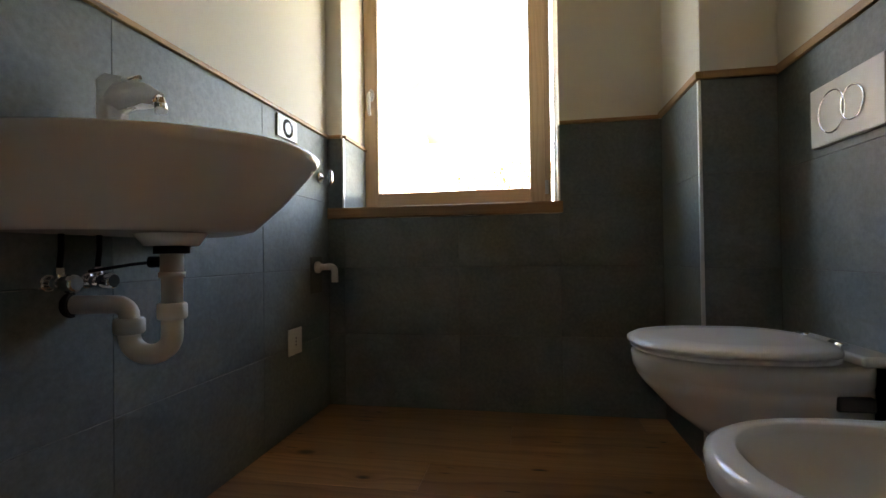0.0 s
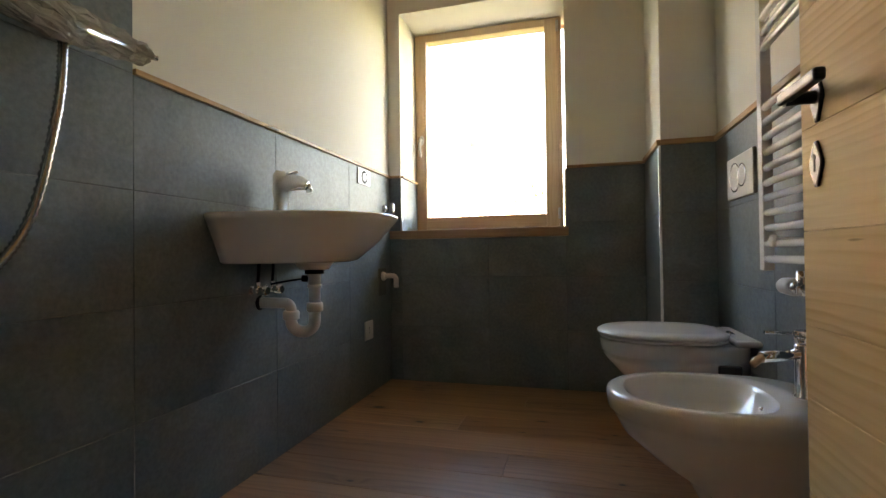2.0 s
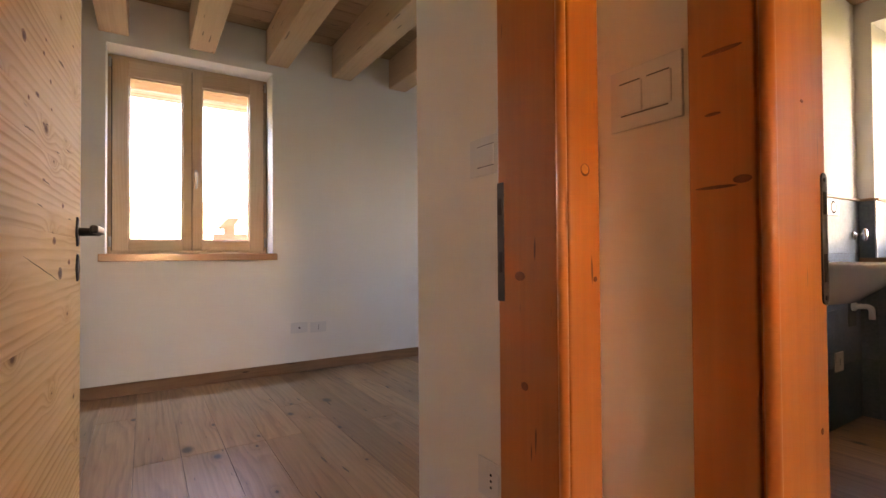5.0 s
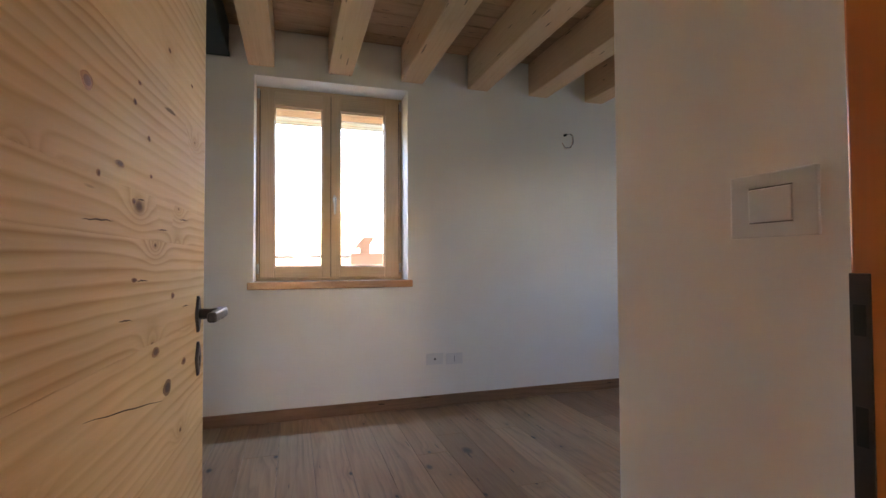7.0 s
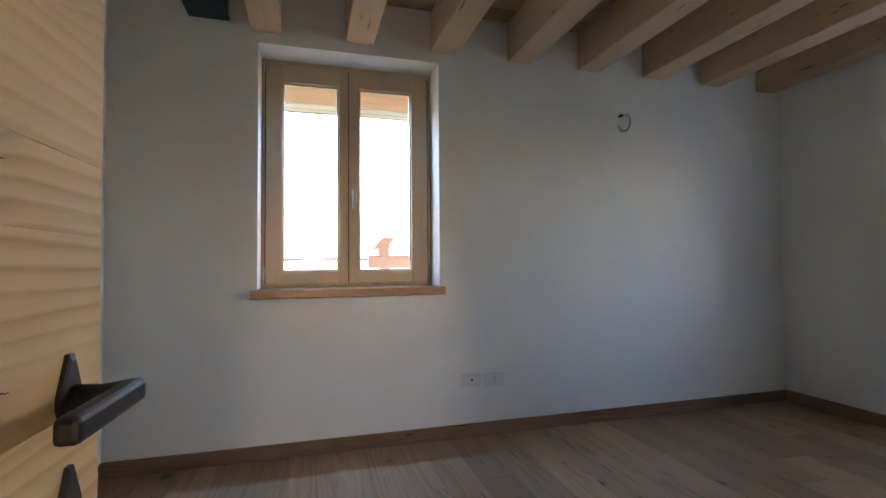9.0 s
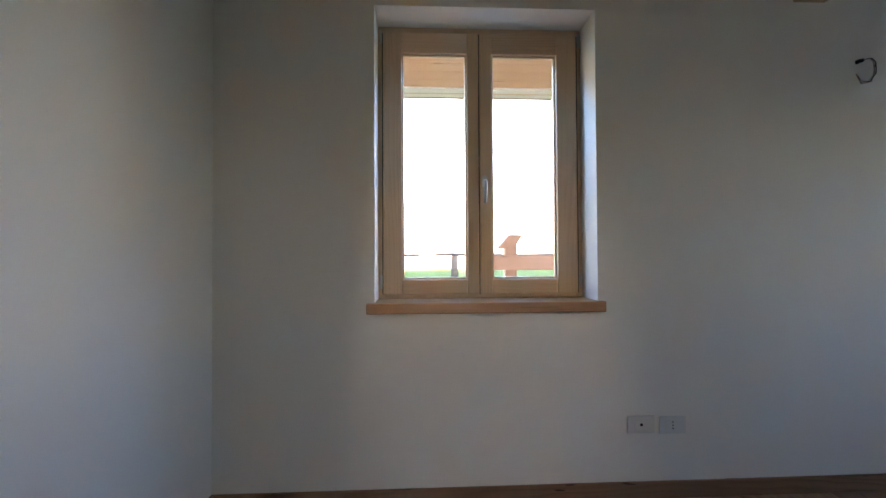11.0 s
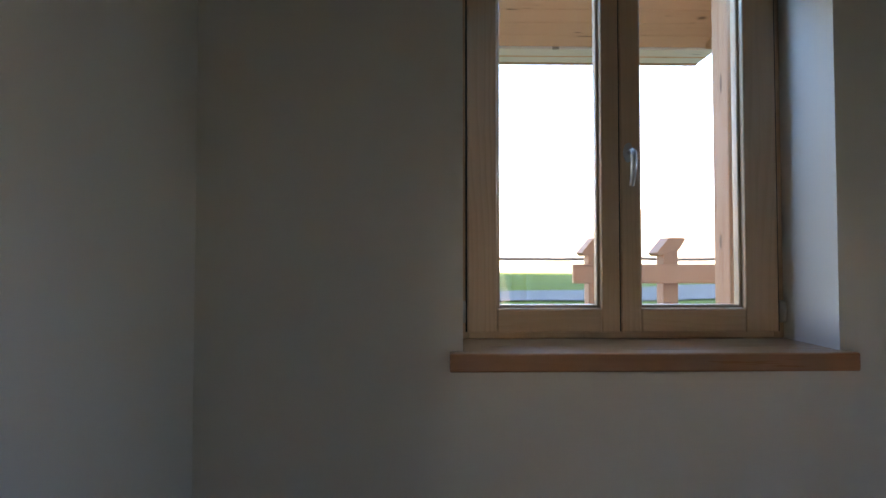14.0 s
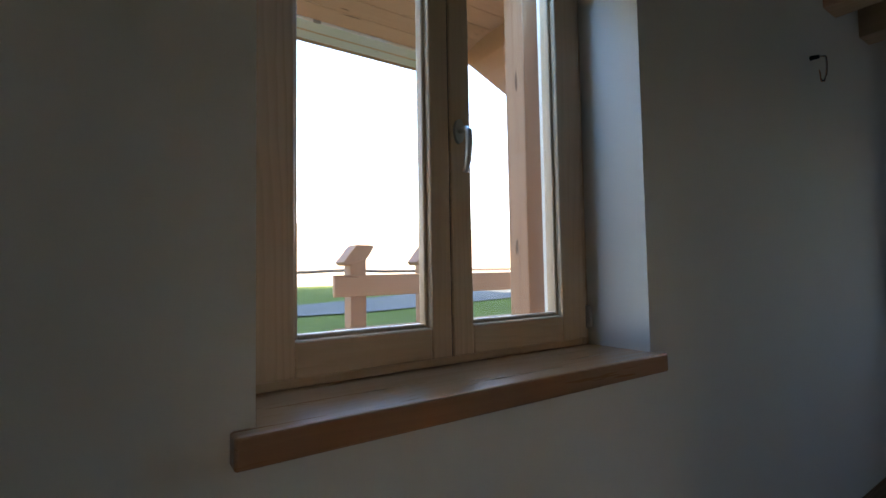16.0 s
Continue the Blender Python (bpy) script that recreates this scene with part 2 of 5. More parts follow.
RECESS = plain("shaded_recess", (0.07, 0.068, 0.065), 0.6).m
SEAM = plain("module_gap", (0.17, 0.165, 0.155), 0.8).m
RUBBER = plain("black_rubber", (0.02, 0.02, 0.02), 0.7, 0, 0.3, 0.1).m
COPPER = plain("copper_wire", (0.50, 0.22, 0.10), 0.4, 1.0, 0.5, 0.1).m
SEAL = plain("brass_aerator", (0.70, 0.48, 0.34), 0.3, 1.0, 0.5, 0.1).m


def glass_mat(name, tint=(1, 1, 1)):
    k = Mat(name, 0.0)
    for node in list(k.t.nodes):
        if node != k.t.nodes["Material Output"]:
            k.t.nodes.remove(node)
    tr, gl = k.n("BsdfTransparent"), k.n("BsdfGlossy", Roughness=0.02)
    tr.inputs[0].default_value = (*tint, 1)
    lw = k.n("LayerWeight", Blend=0.5)
    gloss = k.math("MULTIPLY_ADD", k.math("POWER", lw.outputs["Facing"], 5.0), 0.8)
    gloss.node.inputs[2].default_value = 0.045
    mix = k.n("MixShader")
    k.link(gloss, mix.inputs[0])
    k.link(tr.outputs[0], mix.inputs[1])
    k.link(gl.outputs[0], mix.inputs[2])
    k.link(mix.outputs[0], k.t.nodes["Material Output"].inputs[0])
    return k.m


def film_mat(name):
    """Crumpled clear packing film."""
    k = Mat(name, 0.34, 0, 0.5)
    v = k.coords()
    k.colour((0.64, 0.60, 0.53))
    k.bump(k.noise(v, 60, 4, 0.65, 2.0), 1.0, 0.012)
    k.b.inputs["Alpha"].default_value = 0.42
    return k.m


GLASS = glass_mat("window_glass", (0.96, 0.98, 0.98))
FILM = film_mat("packing_film")


def ground_mat(name, stops, scale, bump=0.6):
    k = Mat(name, 0.95, 0, 0.1)
    v = k.coords()
    a, b = k.noise(v, scale, 6, 0.7), k.noise(v, scale * 0.06, 3)
    k.colour(k.ramp(k.math("ADD", k.math("MULTIPLY", a, 0.7), k.math("MULTIPLY", b, 0.3)), stops))
    k.bump(a, bump, 0.03)
    return k.m


GRASS = ground_mat("meadow_grass", [(0.3, (0.03, 0.055, 0.008)), (0.5, (0.07, 0.115, 0.016)), (0.72, (0.13, 0.165, 0.03))], 14)
GRAVEL = ground_mat("gravel_path", [(0.3, (0.08, 0.09, 0.085)), (0.7, (0.15, 0.17, 0.158))], 30, 0.4)
MEADOW_FAR = ground_mat("dry_hillside", [(0.3, (0.34, 0.29, 0.2)), (0.7, (0.52, 0.45, 0.33))], 0.25, 0.2)
ROOF_TILE = plain("roof_clay", (0.30, 0.14, 0.09), 0.8).m
FACADE = plaster("far_facade", (0.85, 0.84, 0.82))
FAR_ROOF = plain("far_roof_timber", (0.42, 0.35, 0.31), 0.8).m
TWIG = plain("dry_twigs", (0.08, 0.045, 0.022), 0.9).m
LEAF = plain("autumn_leaf", (0.20, 0.06, 0.015), 0.7, 0, 0.3, 0.3).m


# ---- building helpers ----
def box(bm, x0, x1, y0, y1, z0, z1, bevel=0.0, seg=2):
    m = Matrix.LocRotScale(((x0 + x1) / 2, (y0 + y1) / 2, (z0 + z1) / 2), None, (abs(x1 - x0), abs(y1 - y0), abs(z1 - z0)))
    r = bmesh.ops.create_cube(bm, size=1, matrix=m)
    if bevel:
        edges = list({e for v in r["verts"] for e in v.link_edges})
        bmesh.ops.bevel(bm, geom=edges, offset=bevel, segments=seg, affect="EDGES", profile=0.5)
    return bm


def new_box(*a, **k):
    return box(bmesh.new(), *a, **k)


def tube(bm, pts, r, sides=12, caps=True):
    """A pipe of radius r (or one radius a point) along points."""
    pts = [Vector(p) for p in pts]
    rings = []
    ref = None
    for i, p in enumerate(pts):
        d = (pts[min(i + 1, len(pts) - 1)] - pts[max(i - 1, 0)]).normalized()
        if ref is None:
            ref = d.orthogonal().normalized()
        ref = (ref - d * ref.dot(d)).normalized()
        side = d.cross(ref)
        rad = r[i] if isinstance(r, (list, tuple)) else r
        rings.append([bm.verts.new(p + (ref * math.cos(a) + side * math.sin(a)) * rad) for a in (2 * math.pi * j / sides for j in range(sides))])
    for a, b in zip(rings, rings[1:]):
        for j in range(sides):
            bm.faces.new((a[j], a[(j + 1) % sides], b[(j + 1) % sides], b[j])).smooth = True
    if caps:
        bm.faces.new(rings[0][::-1])
        bm.faces.new(rings[-1])
    return bm


def rod(bm, a, b, r, sides=16):
    return tube(bm, [a, b], r, sides)


def arc(centre, u, v, r, a0, a1, n=8):
    c, u, v = Vector(centre), Vector(u), Vector(v)
    return [c + (u * math.cos(radians(a0 + (a1 - a0) * i / n)) + v * math.sin(radians(a0 + (a1 - a0) * i / n))) * r for i in range(n + 1)]


def loft(bm, rings, cap_start=True, cap_end=True, smooth=True):
    loops = [[bm.verts.new(p) for p in ring] for ring in rings]
    n = len(loops[0])
    for a, b in zip(loops, loops[1:]):
        for j in range(n):
            bm.faces.new((a[j], a[(j + 1) % n], b[(j + 1) % n], b[j])).smooth = smooth
    if cap_start:
        bm.faces.new(loops[0][::-1])
    if cap_end:
        bm.faces.new(loops[-1])
    return bm


def prism(bm, outline, axis, a, b, bevel=0.0):
    """A flat outline (in the two other axes) thickened along an axis from a to b."""
    i = "xyz".index(axis)

    def at(p, h):
        q = list(p)
        q.insert(i, h)
        return Vector(q)
    lo, hi = [bm.verts.new(at(p, a)) for p in outline], [bm.verts.new(at(p, b)) for p in outline]
    n = len(outline)
    fs = [bm.faces.new(lo), bm.faces.new(hi)] + [bm.faces.new((lo[j], lo[(j + 1) % n], hi[(j + 1) % n], hi[j])) for j in range(n)]
    if bevel:
        es = list({e for f in fs[:2] for e in f.edges})
        bmesh.ops.bevel(bm, geom=es, offset=bevel, segments=2, affect="EDGES", profile=0.5)
    return bm


def finish(name, bm, material):
    bmesh.ops.recalc_face_normals(bm, faces=bm.faces)
    me = bpy.data.meshes.new(name)
    bm.to_mesh(me)
    bm.free()
    me.materials.append(material)
    return me


def part(name, bm, material, parent, label=""):
    ob = new(name, finish(name, bm, material))
    ob.parent = parent
    ob.matrix_parent_inverse = parent_inverse(parent)
    if label:
        tagged(ob, label)
    return ob


def parent_inverse(p):
    m = p.matrix_basis.copy()
    q = p
    while q.parent is not None:
        m = q.parent.matrix_basis @ q.matrix_parent_inverse @ m
        q = q.parent
    return m.inverted()


def thing(name, at, label, category, group=""):
    e = new(name)
    e.location = at
    e.matrix_basis = Matrix.Translation(at)
    e.empty_display_size = 0.1
    return tagged(e, label, category, group)


def solid(name, bm, material, label="", category="", kind="", group=""):
    return tagged(new(name, finish(name, bm, material)), label, category, group, kind)


# ---- plan ----
XL, XR, YB, YF = -1.05, 0.96, 2.12, -0.968        # bathroom walls
BX, BY = 0.69, 1.61                               # boxed corner
WX, SY, NY, EX = -4.43, -3.16, 2.40, -1.37       # bedroom walls
PN, PS = -1.147, -2.30                            # passage walls
HX, HY = -0.556, -1.145                           # hall walls
TOP = 3.22
DOOR_H = 2.36

# floors: a slab under planks that are laid at the end of the file
floor = solid("floor", new_box(-4.93, 3.4, -6.0, 2.6, -0.2, -0.012), OAK_GROOVE, "rustic brown oak plank floor with dark knots", "floor", "structure")

# walls
bm = bmesh.new()
for y0, y1, z0, z1 in ((-3.36, -2.266, 0, 3.6), (-0.985, 2.6, 0, 3.6), (-2.266, -0.985, 0, 1.075), (-2.266, -0.985, 2.832, 3.6)):
    box(bm, -4.91, WX, y0, y1, z0, z1)
wall_west = solid("wall_west", bm, WHITE_WALL, "matt white plaster bedroom wall round the window", "wall", "structure")
wall_south = solid("wall_south", new_box(WX, -1.12, SY - 0.2, SY, 0, 3.6), WHITE_WALL, "plain matt white plaster wall", "wall", "structure")
bm = bmesh.new()
for x0, x1, z0, z1 in ((WX, -3.1, 0, 3.6), (-2.3, EX, 0, 3.6), (-3.1, -2.3, 0, 1.1), (-3.1, -2.3, 2.5, 3.6)):
    box(bm, x0, x1, NY, NY + 0.4, z0, z1)
wall_north = solid("wall_north", bm, WHITE_WALL, "plain matt white plaster wall", "wall", "structure")
wall_bedroom_east = solid("wall_bedroom_east", new_box(EX, -1.12, SY, PS - 0.18, 0, 3.6), WHITE_WALL, "plain matt white plaster wall", "wall", "structure")
wall_passage = solid("wall_passage", new_box(EX, -0.745, PS - 0.18, PS, 0, 3.6), WHITE_WALL, "plain white plaster wall behind the door", "wall", "structure")
bm = new_box(EX, XL, YF, YB, 0, 3.6)
box(bm, EX, -0.752, PN, YF, 0, 3.6, 0.008)
box(bm, -0.752, HX, -1.232, YF, 0, 3.6)
box(bm, HX, -0.215, HY, YF, 0, 3.6)
box(bm, -0.215, 0.755, HY, YF, DOOR_H + 0.03, 3.6)
box(bm, 0.755, 1.15, HY, YF, 0, 3.6)
wall_inner = solid("wall_inner", bm, WHITE_WALL, "white plaster partition wall between bathroom, hall and bedroom", "wall", "structure")
bm = bmesh.new()
for x0, x1, z0, z1 in ((EX, -0.958, 0, 3.6), (0.2, 1.15, 0, 3.6), (-0.958, 0.2, 0, 1.0), (-0.958, 0.2, 2.648, 3.6)):
    box(bm, x0, x1, YB, 2.62, z0, z1)
wall_bath_window = solid("wall_bath_window", bm, WHITE_WALL, "cream white plaster wall above the slate tiles", "wall", "structure")
wall_bath_east = solid("wall_bath_east", new_box(XR, 1.15, YF, YB, 0, 3.6), WHITE_WALL, "cream white plaster wall above the slate tiles", "wall", "structure")
wall_boxing = solid("wall_boxing", new_box(BX, XR, BY, YB, 0, TOP, 0.004), WHITE_WALL, "white plastered boxing over the pipes", "wall", "structure")
bm = new_box(-0.745, HX, -6.0, -2.24, 0, 3.6)
box(bm, -0.745, HX, -2.24, -1.232, DOOR_H + 0.03, 3.6)
wall_hall_west = solid("wall_hall_west", bm, WHITE_WALL, "white plaster hall wall with the bedroom door", "wall", "structure")
wall_hall_south = solid("wall_hall_south", new_box(-0.745, 3.6, -6.2, -6.0, 0, 3.6), WHITE_WALL, "plain white plaster hall wall", "wall", "structure")
bm = bmesh.new()
for y0, y1, z0, z1 in ((-6.0, -1.98, 0, 3.6), (-1.58, YF, 0, 3.6), (-1.98, -1.58, 0, 1.1), (-1.98, -1.58, 2.05, 3.6)):
    box(bm, 3.4, 3.6, y0, y1, z0, z1)
wall_hall_east = solid("wall_hall_east", bm, WHITE_WALL, "plain white plaster hall wall with a window opening", "wall", "structure")
wall_hall_north = solid("wall_hall_north", new_box(1.15, 3.4, HY, YF, 0, 3.6), WHITE_WALL, "plain white plaster hall wall", "wall", "structure")

# ceilings
bm = bmesh.new()
for i in range(18):
    x = WX + i * 0.18
    box(bm, x + 0.003, x + 0.177, SY, NY, TOP, TOP + 0.03, 0.004, 1)
box(bm, -4.9, EX, SY - 0.1, NY + 0.1, TOP + 0.03, TOP + 0.1)
ceiling_bedroom = solid("ceiling_bedroom", bm, CEIL_Y, "brown wooden board ceiling above the beams", "ceiling", "structure")
bm = new_box(XL, XR, YF, YB, TOP, TOP + 0.1)
ceiling_bathroom = solid("ceiling_bathroom", bm, CEIL_Y, "wooden board ceiling", "ceiling", "structure")
bm = new_box(EX, 3.4, -6.0, HY, TOP, TOP + 0.1)
ceiling_hall = solid("ceiling_hall", bm, CEIL_Y, "wooden board ceiling", "ceiling", "structure")
wall_upper = solid("wall_upper", box(new_box(-4.91, 3.6, -14, 2.62, 3.6, 10.6), -4.91, -0.8, -14, -4.2, -0.2, 3.6), WHITE_WALL, "plain upper storey and south wing of the house", "wall", "structure")
bm = bmesh.new()
prism(bm, [(-5.6, 10.4), (-0.65, 12.0), (4.3, 10.4), (4.3, 10.6), (-0.65, 12.25), (-5.6, 10.6)], "y", -14.6, 3.2)
roof = solid("roof", bm, ROOF_TILE, "pitched clay roof of the house", "roof", "structure")


# ---- ceiling beams ----
def beam(y0, y1, x0, x1, z0, z1):
    return solid("ceiling_beam", new_box(x0, x1, y0, y1, z0, z1, 0.008), BEAM_X, "exposed pale spruce ceiling beam with small knots", "beam", "", "exposed ceiling beams")


for i in range(8):
    y = -2.314 + i * 0.634
    beam(y, y + 0.203, WX, EX, 2.905, TOP)
beam(1.93, YB, XL, XR, 2.80, TOP)
beam(0.95, 1.14, XL, XR, 2.80, TOP)
beam(-0.05, 0.14, XL, XR, 2.80, TOP)
steel = thing("steel_beam", (-2.9, -2.575, 2.95), "dark painted steel ceiling beam beside wooden beams", "beam")
part("bottom_flange", new_box(WX, EX, -2.70, -2.45, 2.955, 2.975, 0.003), STEEL_BEAM, steel)
part("web", new_box(WX, EX, -2.69, -2.46, 2.975, TOP), STEEL_BEAM, steel)


# ---- bedroom window ----
def window_handle(parent, x, y, z, out, along, mat):
    """Rosette and a curved lever that hangs down; out: unit vector into the room."""
    o, s = Vector(out), Vector(along)
    c = Vector((x, y, z))
    bm = bmesh.new()
    pts = [c + s * (0.018 * math.cos(a)) + Vector((0, 0, 0.038 * math.sin(a))) for a in (2 * math.pi * j / 20 for j in range(20))]
    loft(bm, [pts, [p + o * 0.012 for p in pts]])
    h = part("handle", bm, mat, parent, "satin metal window handle turned down")
    bm = bmesh.new()
    pts = [c + o * 0.01, c + o * 0.045, c + o * 0.055 + Vector((0, 0, -0.01)), c + o * 0.058 + Vector((0, 0, -0.05)), c + o * 0.05 + Vector((0, 0, -0.10)), c + o * 0.036 + Vector((0, 0, -0.135))]
    tube(bm, pts, [0.009, 0.010, 0.012, 0.012, 0.011, 0.009], 10)
    part("lever", bm, mat, h)
    return h


def window_bedroom():
    w = thing("window_1", (-4.70, -1.628, 1.137), "two-leaf tan fir window with satin handle, closed", "window")
    tagged(w, kind="structure")
    x0, x1 = -4.76, -4.685
    y0, y1, z0, z1 = -2.266, -0.985, 1.137, 2.832
    f = 0.04
    part("frame_jamb", new_box(x0, x1, y0, y0 + f, z0, z1, 0.004), FIR_Z, w)
    part("frame_jamb", new_box(x0, x1, y1 - f, y1, z0, z1, 0.004), FIR_Z, w)
    part("frame_head", new_box(x0, x1, y0 + f, y1 - f, z1 - f, z1, 0.004), FIR_Y, w)
    part("frame_sill", new_box(x0, x1, y0 + f, y1 - f, z0, z0 + 0.03, 0.004), FIR_Y, w)
    sx0, sx1 = -4.745, -4.668
    for a, b, ga, gb in ((-2.235, -1.640, -2.118, -1.712), (-1.635, -1.016, -1.556, -1.146)):
        s = part("sash", new_box(sx0, sx1, a, ga, 1.162, 2.795, 0.006), FIR_Z, w)
        part("stile", new_box(sx0, sx1, gb, b, 1.162, 2.795, 0.006), FIR_Z, s)
        part("bottom_rail", new_box(sx0, sx1, ga, gb, 1.162, 1.256, 0.006), FIR_Y, s)
        part("top_rail", new_box(sx0, sx1, ga, gb, 2.665, 2.795, 0.006), FIR_Y, s)
        bm = bmesh.new()
        for q in ((ga, ga + 0.012, 1.256, 2.665), (gb - 0.012, gb, 1.256, 2.665)):
            box(bm, -4.722, -4.69, q[0], q[1], q[2], q[3], 0.003, 1)
        for q in ((1.256, 1.268), (2.653, 2.665)):
            box(bm, -4.722, -4.69, ga + 0.012, gb - 0.012, q[0], q[1], 0.003, 1)
        part("glazing_bead", bm, FIR_Z, s)
        g = part("pane", new_box(-4.715, -4.709, ga, gb, 1.256, 2.665), GLASS, s)
        g.visible_shadow = False
    for a, b in ((-2.241, -2.234), (-1.642, -1.633), (-1.017, -1.010)):
        part("gasket", new_box(-4.735, -4.676, a, b, 1.165, 2.79), RUBBER, w, "dark rubber gasket in the sash gap")
    for y in (-2.25, -1.0):
        for z in (1.20, 2.72):
            bm = new_box(-4.684, -4.668, y - 0.010, y + 0.010, z, z + 0.085, 0.003)
            rod(bm, (-4.664, y, z + 0.005), (-4.664, y, z + 0.08), 0.008, 10)
            part("hinge", bm, BRUSHED, w, "satin metal sash hinge")
    window_handle(w, -4.668, -1.606, 1.862, (1, 0, 0), (0, 1, 0), BRUSHED)


window_bedroom()
solid("window_sill", new_box(-4.76, -4.386, -2.311, -0.951, 1.075, 1.137, 0.006), SILL_Y, "oiled reddish larch window sill board", "window sill")


# ---- bathroom window ----
def window_bath():
    w = thing("window_2", (-0.4, 2.5, 1.07), "single-leaf tan fir bathroom window, closed and glaring", "window")
    tagged(w, kind="structure")
    x0, x1, z0, z1 = -0.985, 0.175, 1.07, 2.66
    y0, y1 = 2.49, 2.57
    part("frame_jamb", new_box(x0, x0 + 0.045, y0, y1, z0, z1, 0.004), FIR_Z, w)
    part("frame_jamb", new_box(x1 - 0.045, x1, y0, y1, z0, z1, 0.004), FIR_Z, w)
    part("frame_head", new_box(x0 + 0.045, x1 - 0.045, y0, y1, z1 - 0.04, z1, 0.004), FIR_X, w)
    part("frame_sill", new_box(x0 + 0.045, x1 - 0.045, y0, y1, z0, z0 + 0.03, 0.004), FIR_X, w)
    ga, gb, gz0, gz1 = -0.866, 0.053, 1.19, 2.58
    a, b = x0 + 0.03, x1 - 0.03
    s0, s1 = 2.468, 2.548
    s = part("sash", new_box(a, ga, s0, s1, 1.095, 2.635, 0.006), FIR_Z, w)
    part("stile", new_box(gb, b, s0, s1, 1.095, 2.635, 0.006), FIR_Z, s)
    part("bottom_rail", new_box(ga, gb, s0, s1, 1.095, gz0, 0.006), FIR_X, s)
    part("top_rail", new_box(ga, gb, s0, s1, gz1, 2.635, 0.006), FIR_X, s)
    g = part("pane", new_box(ga, gb, 2.518, 2.524, gz0, gz1), GLASS, s)
    g.visible_shadow = False
    for z in (1.15, 2.53):
        bm = new_box(0.138, 0.158, 2.456, 2.47, z, z + 0.08, 0.003)
        rod(bm, (0.148, 2.452, z + 0.005), (0.148, 2.452, z + 0.075), 0.008, 10)
        part("hinge", bm, BRUSHED, w, "satin metal sash hinge")
    window_handle(w, -0.905, 2.468, 1.80, (0, -1, 0), (1, 0, 0), PLATE)


window_bath()
solid("window_sill", new_box(-1.046, 0.212, 2.098, 2.49, 1.011, 1.07, 0.005), SILL_X, "light brown larch bathroom window sill board", "window sill")


def window_north():
    w = thing("window_3", (-2.7, 2.66, 1.1), "narrow tan fir window, closed", "window")
    tagged(w, kind="structure")
    part("frame_head", new_box(-3.1, -2.3, 2.62, 2.69, 2.4, 2.5, 0.004), FIR_X, w)
    part("frame_sill", new_box(-3.1, -2.3, 2.62, 2.69, 1.1, 1.2, 0.004), FIR_X, w)
    for a, b in ((-3.1, -3.0), (-2.4, -2.3)):
        part("stile", new_box(a, b, 2.62, 2.69, 1.2, 2.4, 0.004), FIR_Z, w)
    g = part("pane", new_box(-3.0, -2.4, 2.65, 2.656, 1.2, 2.4), GLASS, w)
    g.visible_shadow = False


window_north()


# ---- door frames and doors ----
def door_frame_bath():
    f = thing("door_frame", (0.27, -1.05, 0), "orange lacquered larch door frame with knots", "door frame", "larch door frames")
    part("jamb", new_box(-0.215, -0.185, -1.156, YF, 0, DOOR_H, 0.004), LARCH_Z, f)
    part("jamb", new_box(0.725, 0.755, -1.145, YF, 0, DOOR_H, 0.004), LARCH_Z, f)
    part("head", new_box(-0.215, 0.755, -1.145, YF, DOOR_H, DOOR_H + 0.03, 0.004), LARCH_Z, f)
    for a, b in ((-0.322, -0.211), (0.746, 0.862)):
        part("casing", new_box(a, b, HY - 0.02, HY, 0, DOOR_H + 0.11, 0.004), LARCH_Z, f)
    part("casing", new_box(-0.206, 0.746, HY - 0.02, HY, DOOR_H + 0.01, DOOR_H + 0.11, 0.004), LARCH_Z, f)
    bm = bmesh.new()
    rod(bm, (-0.190, HY - 0.023, 0), (-0.190, HY - 0.023, DOOR_H), 0.0115, 16)
    part("moulding", bm, LARCH_Z, f)
    sp = part("strike_plate", prism(bmesh.new(), [(YF - 0.0115 + 0.0125 * math.cos(a), z + 0.0125 * math.sin(a)) for z, a0 in ((1.2325, 0), (1.0225, math.pi)) for a in (a0 + math.pi * i / 8 for i in range(9))], "x", -0.187, -0.1825, 0.001), IRON, f, "black metal strike plate")
    bm = new_box(-0.1835, -0.1815, YF - 0.018, YF - 0.006, 1.17, 1.21)
    box(bm, -0.1835, -0.1815, YF - 0.018, YF - 0.006, 1.05, 1.10)
    for z in (1.022, 1.232):
        rod(bm, (-0.1835, YF - 0.012, z), (-0.1812, YF - 0.012, z), 0.004, 8)
    part("keeper_hole", bm, DARK, sp)


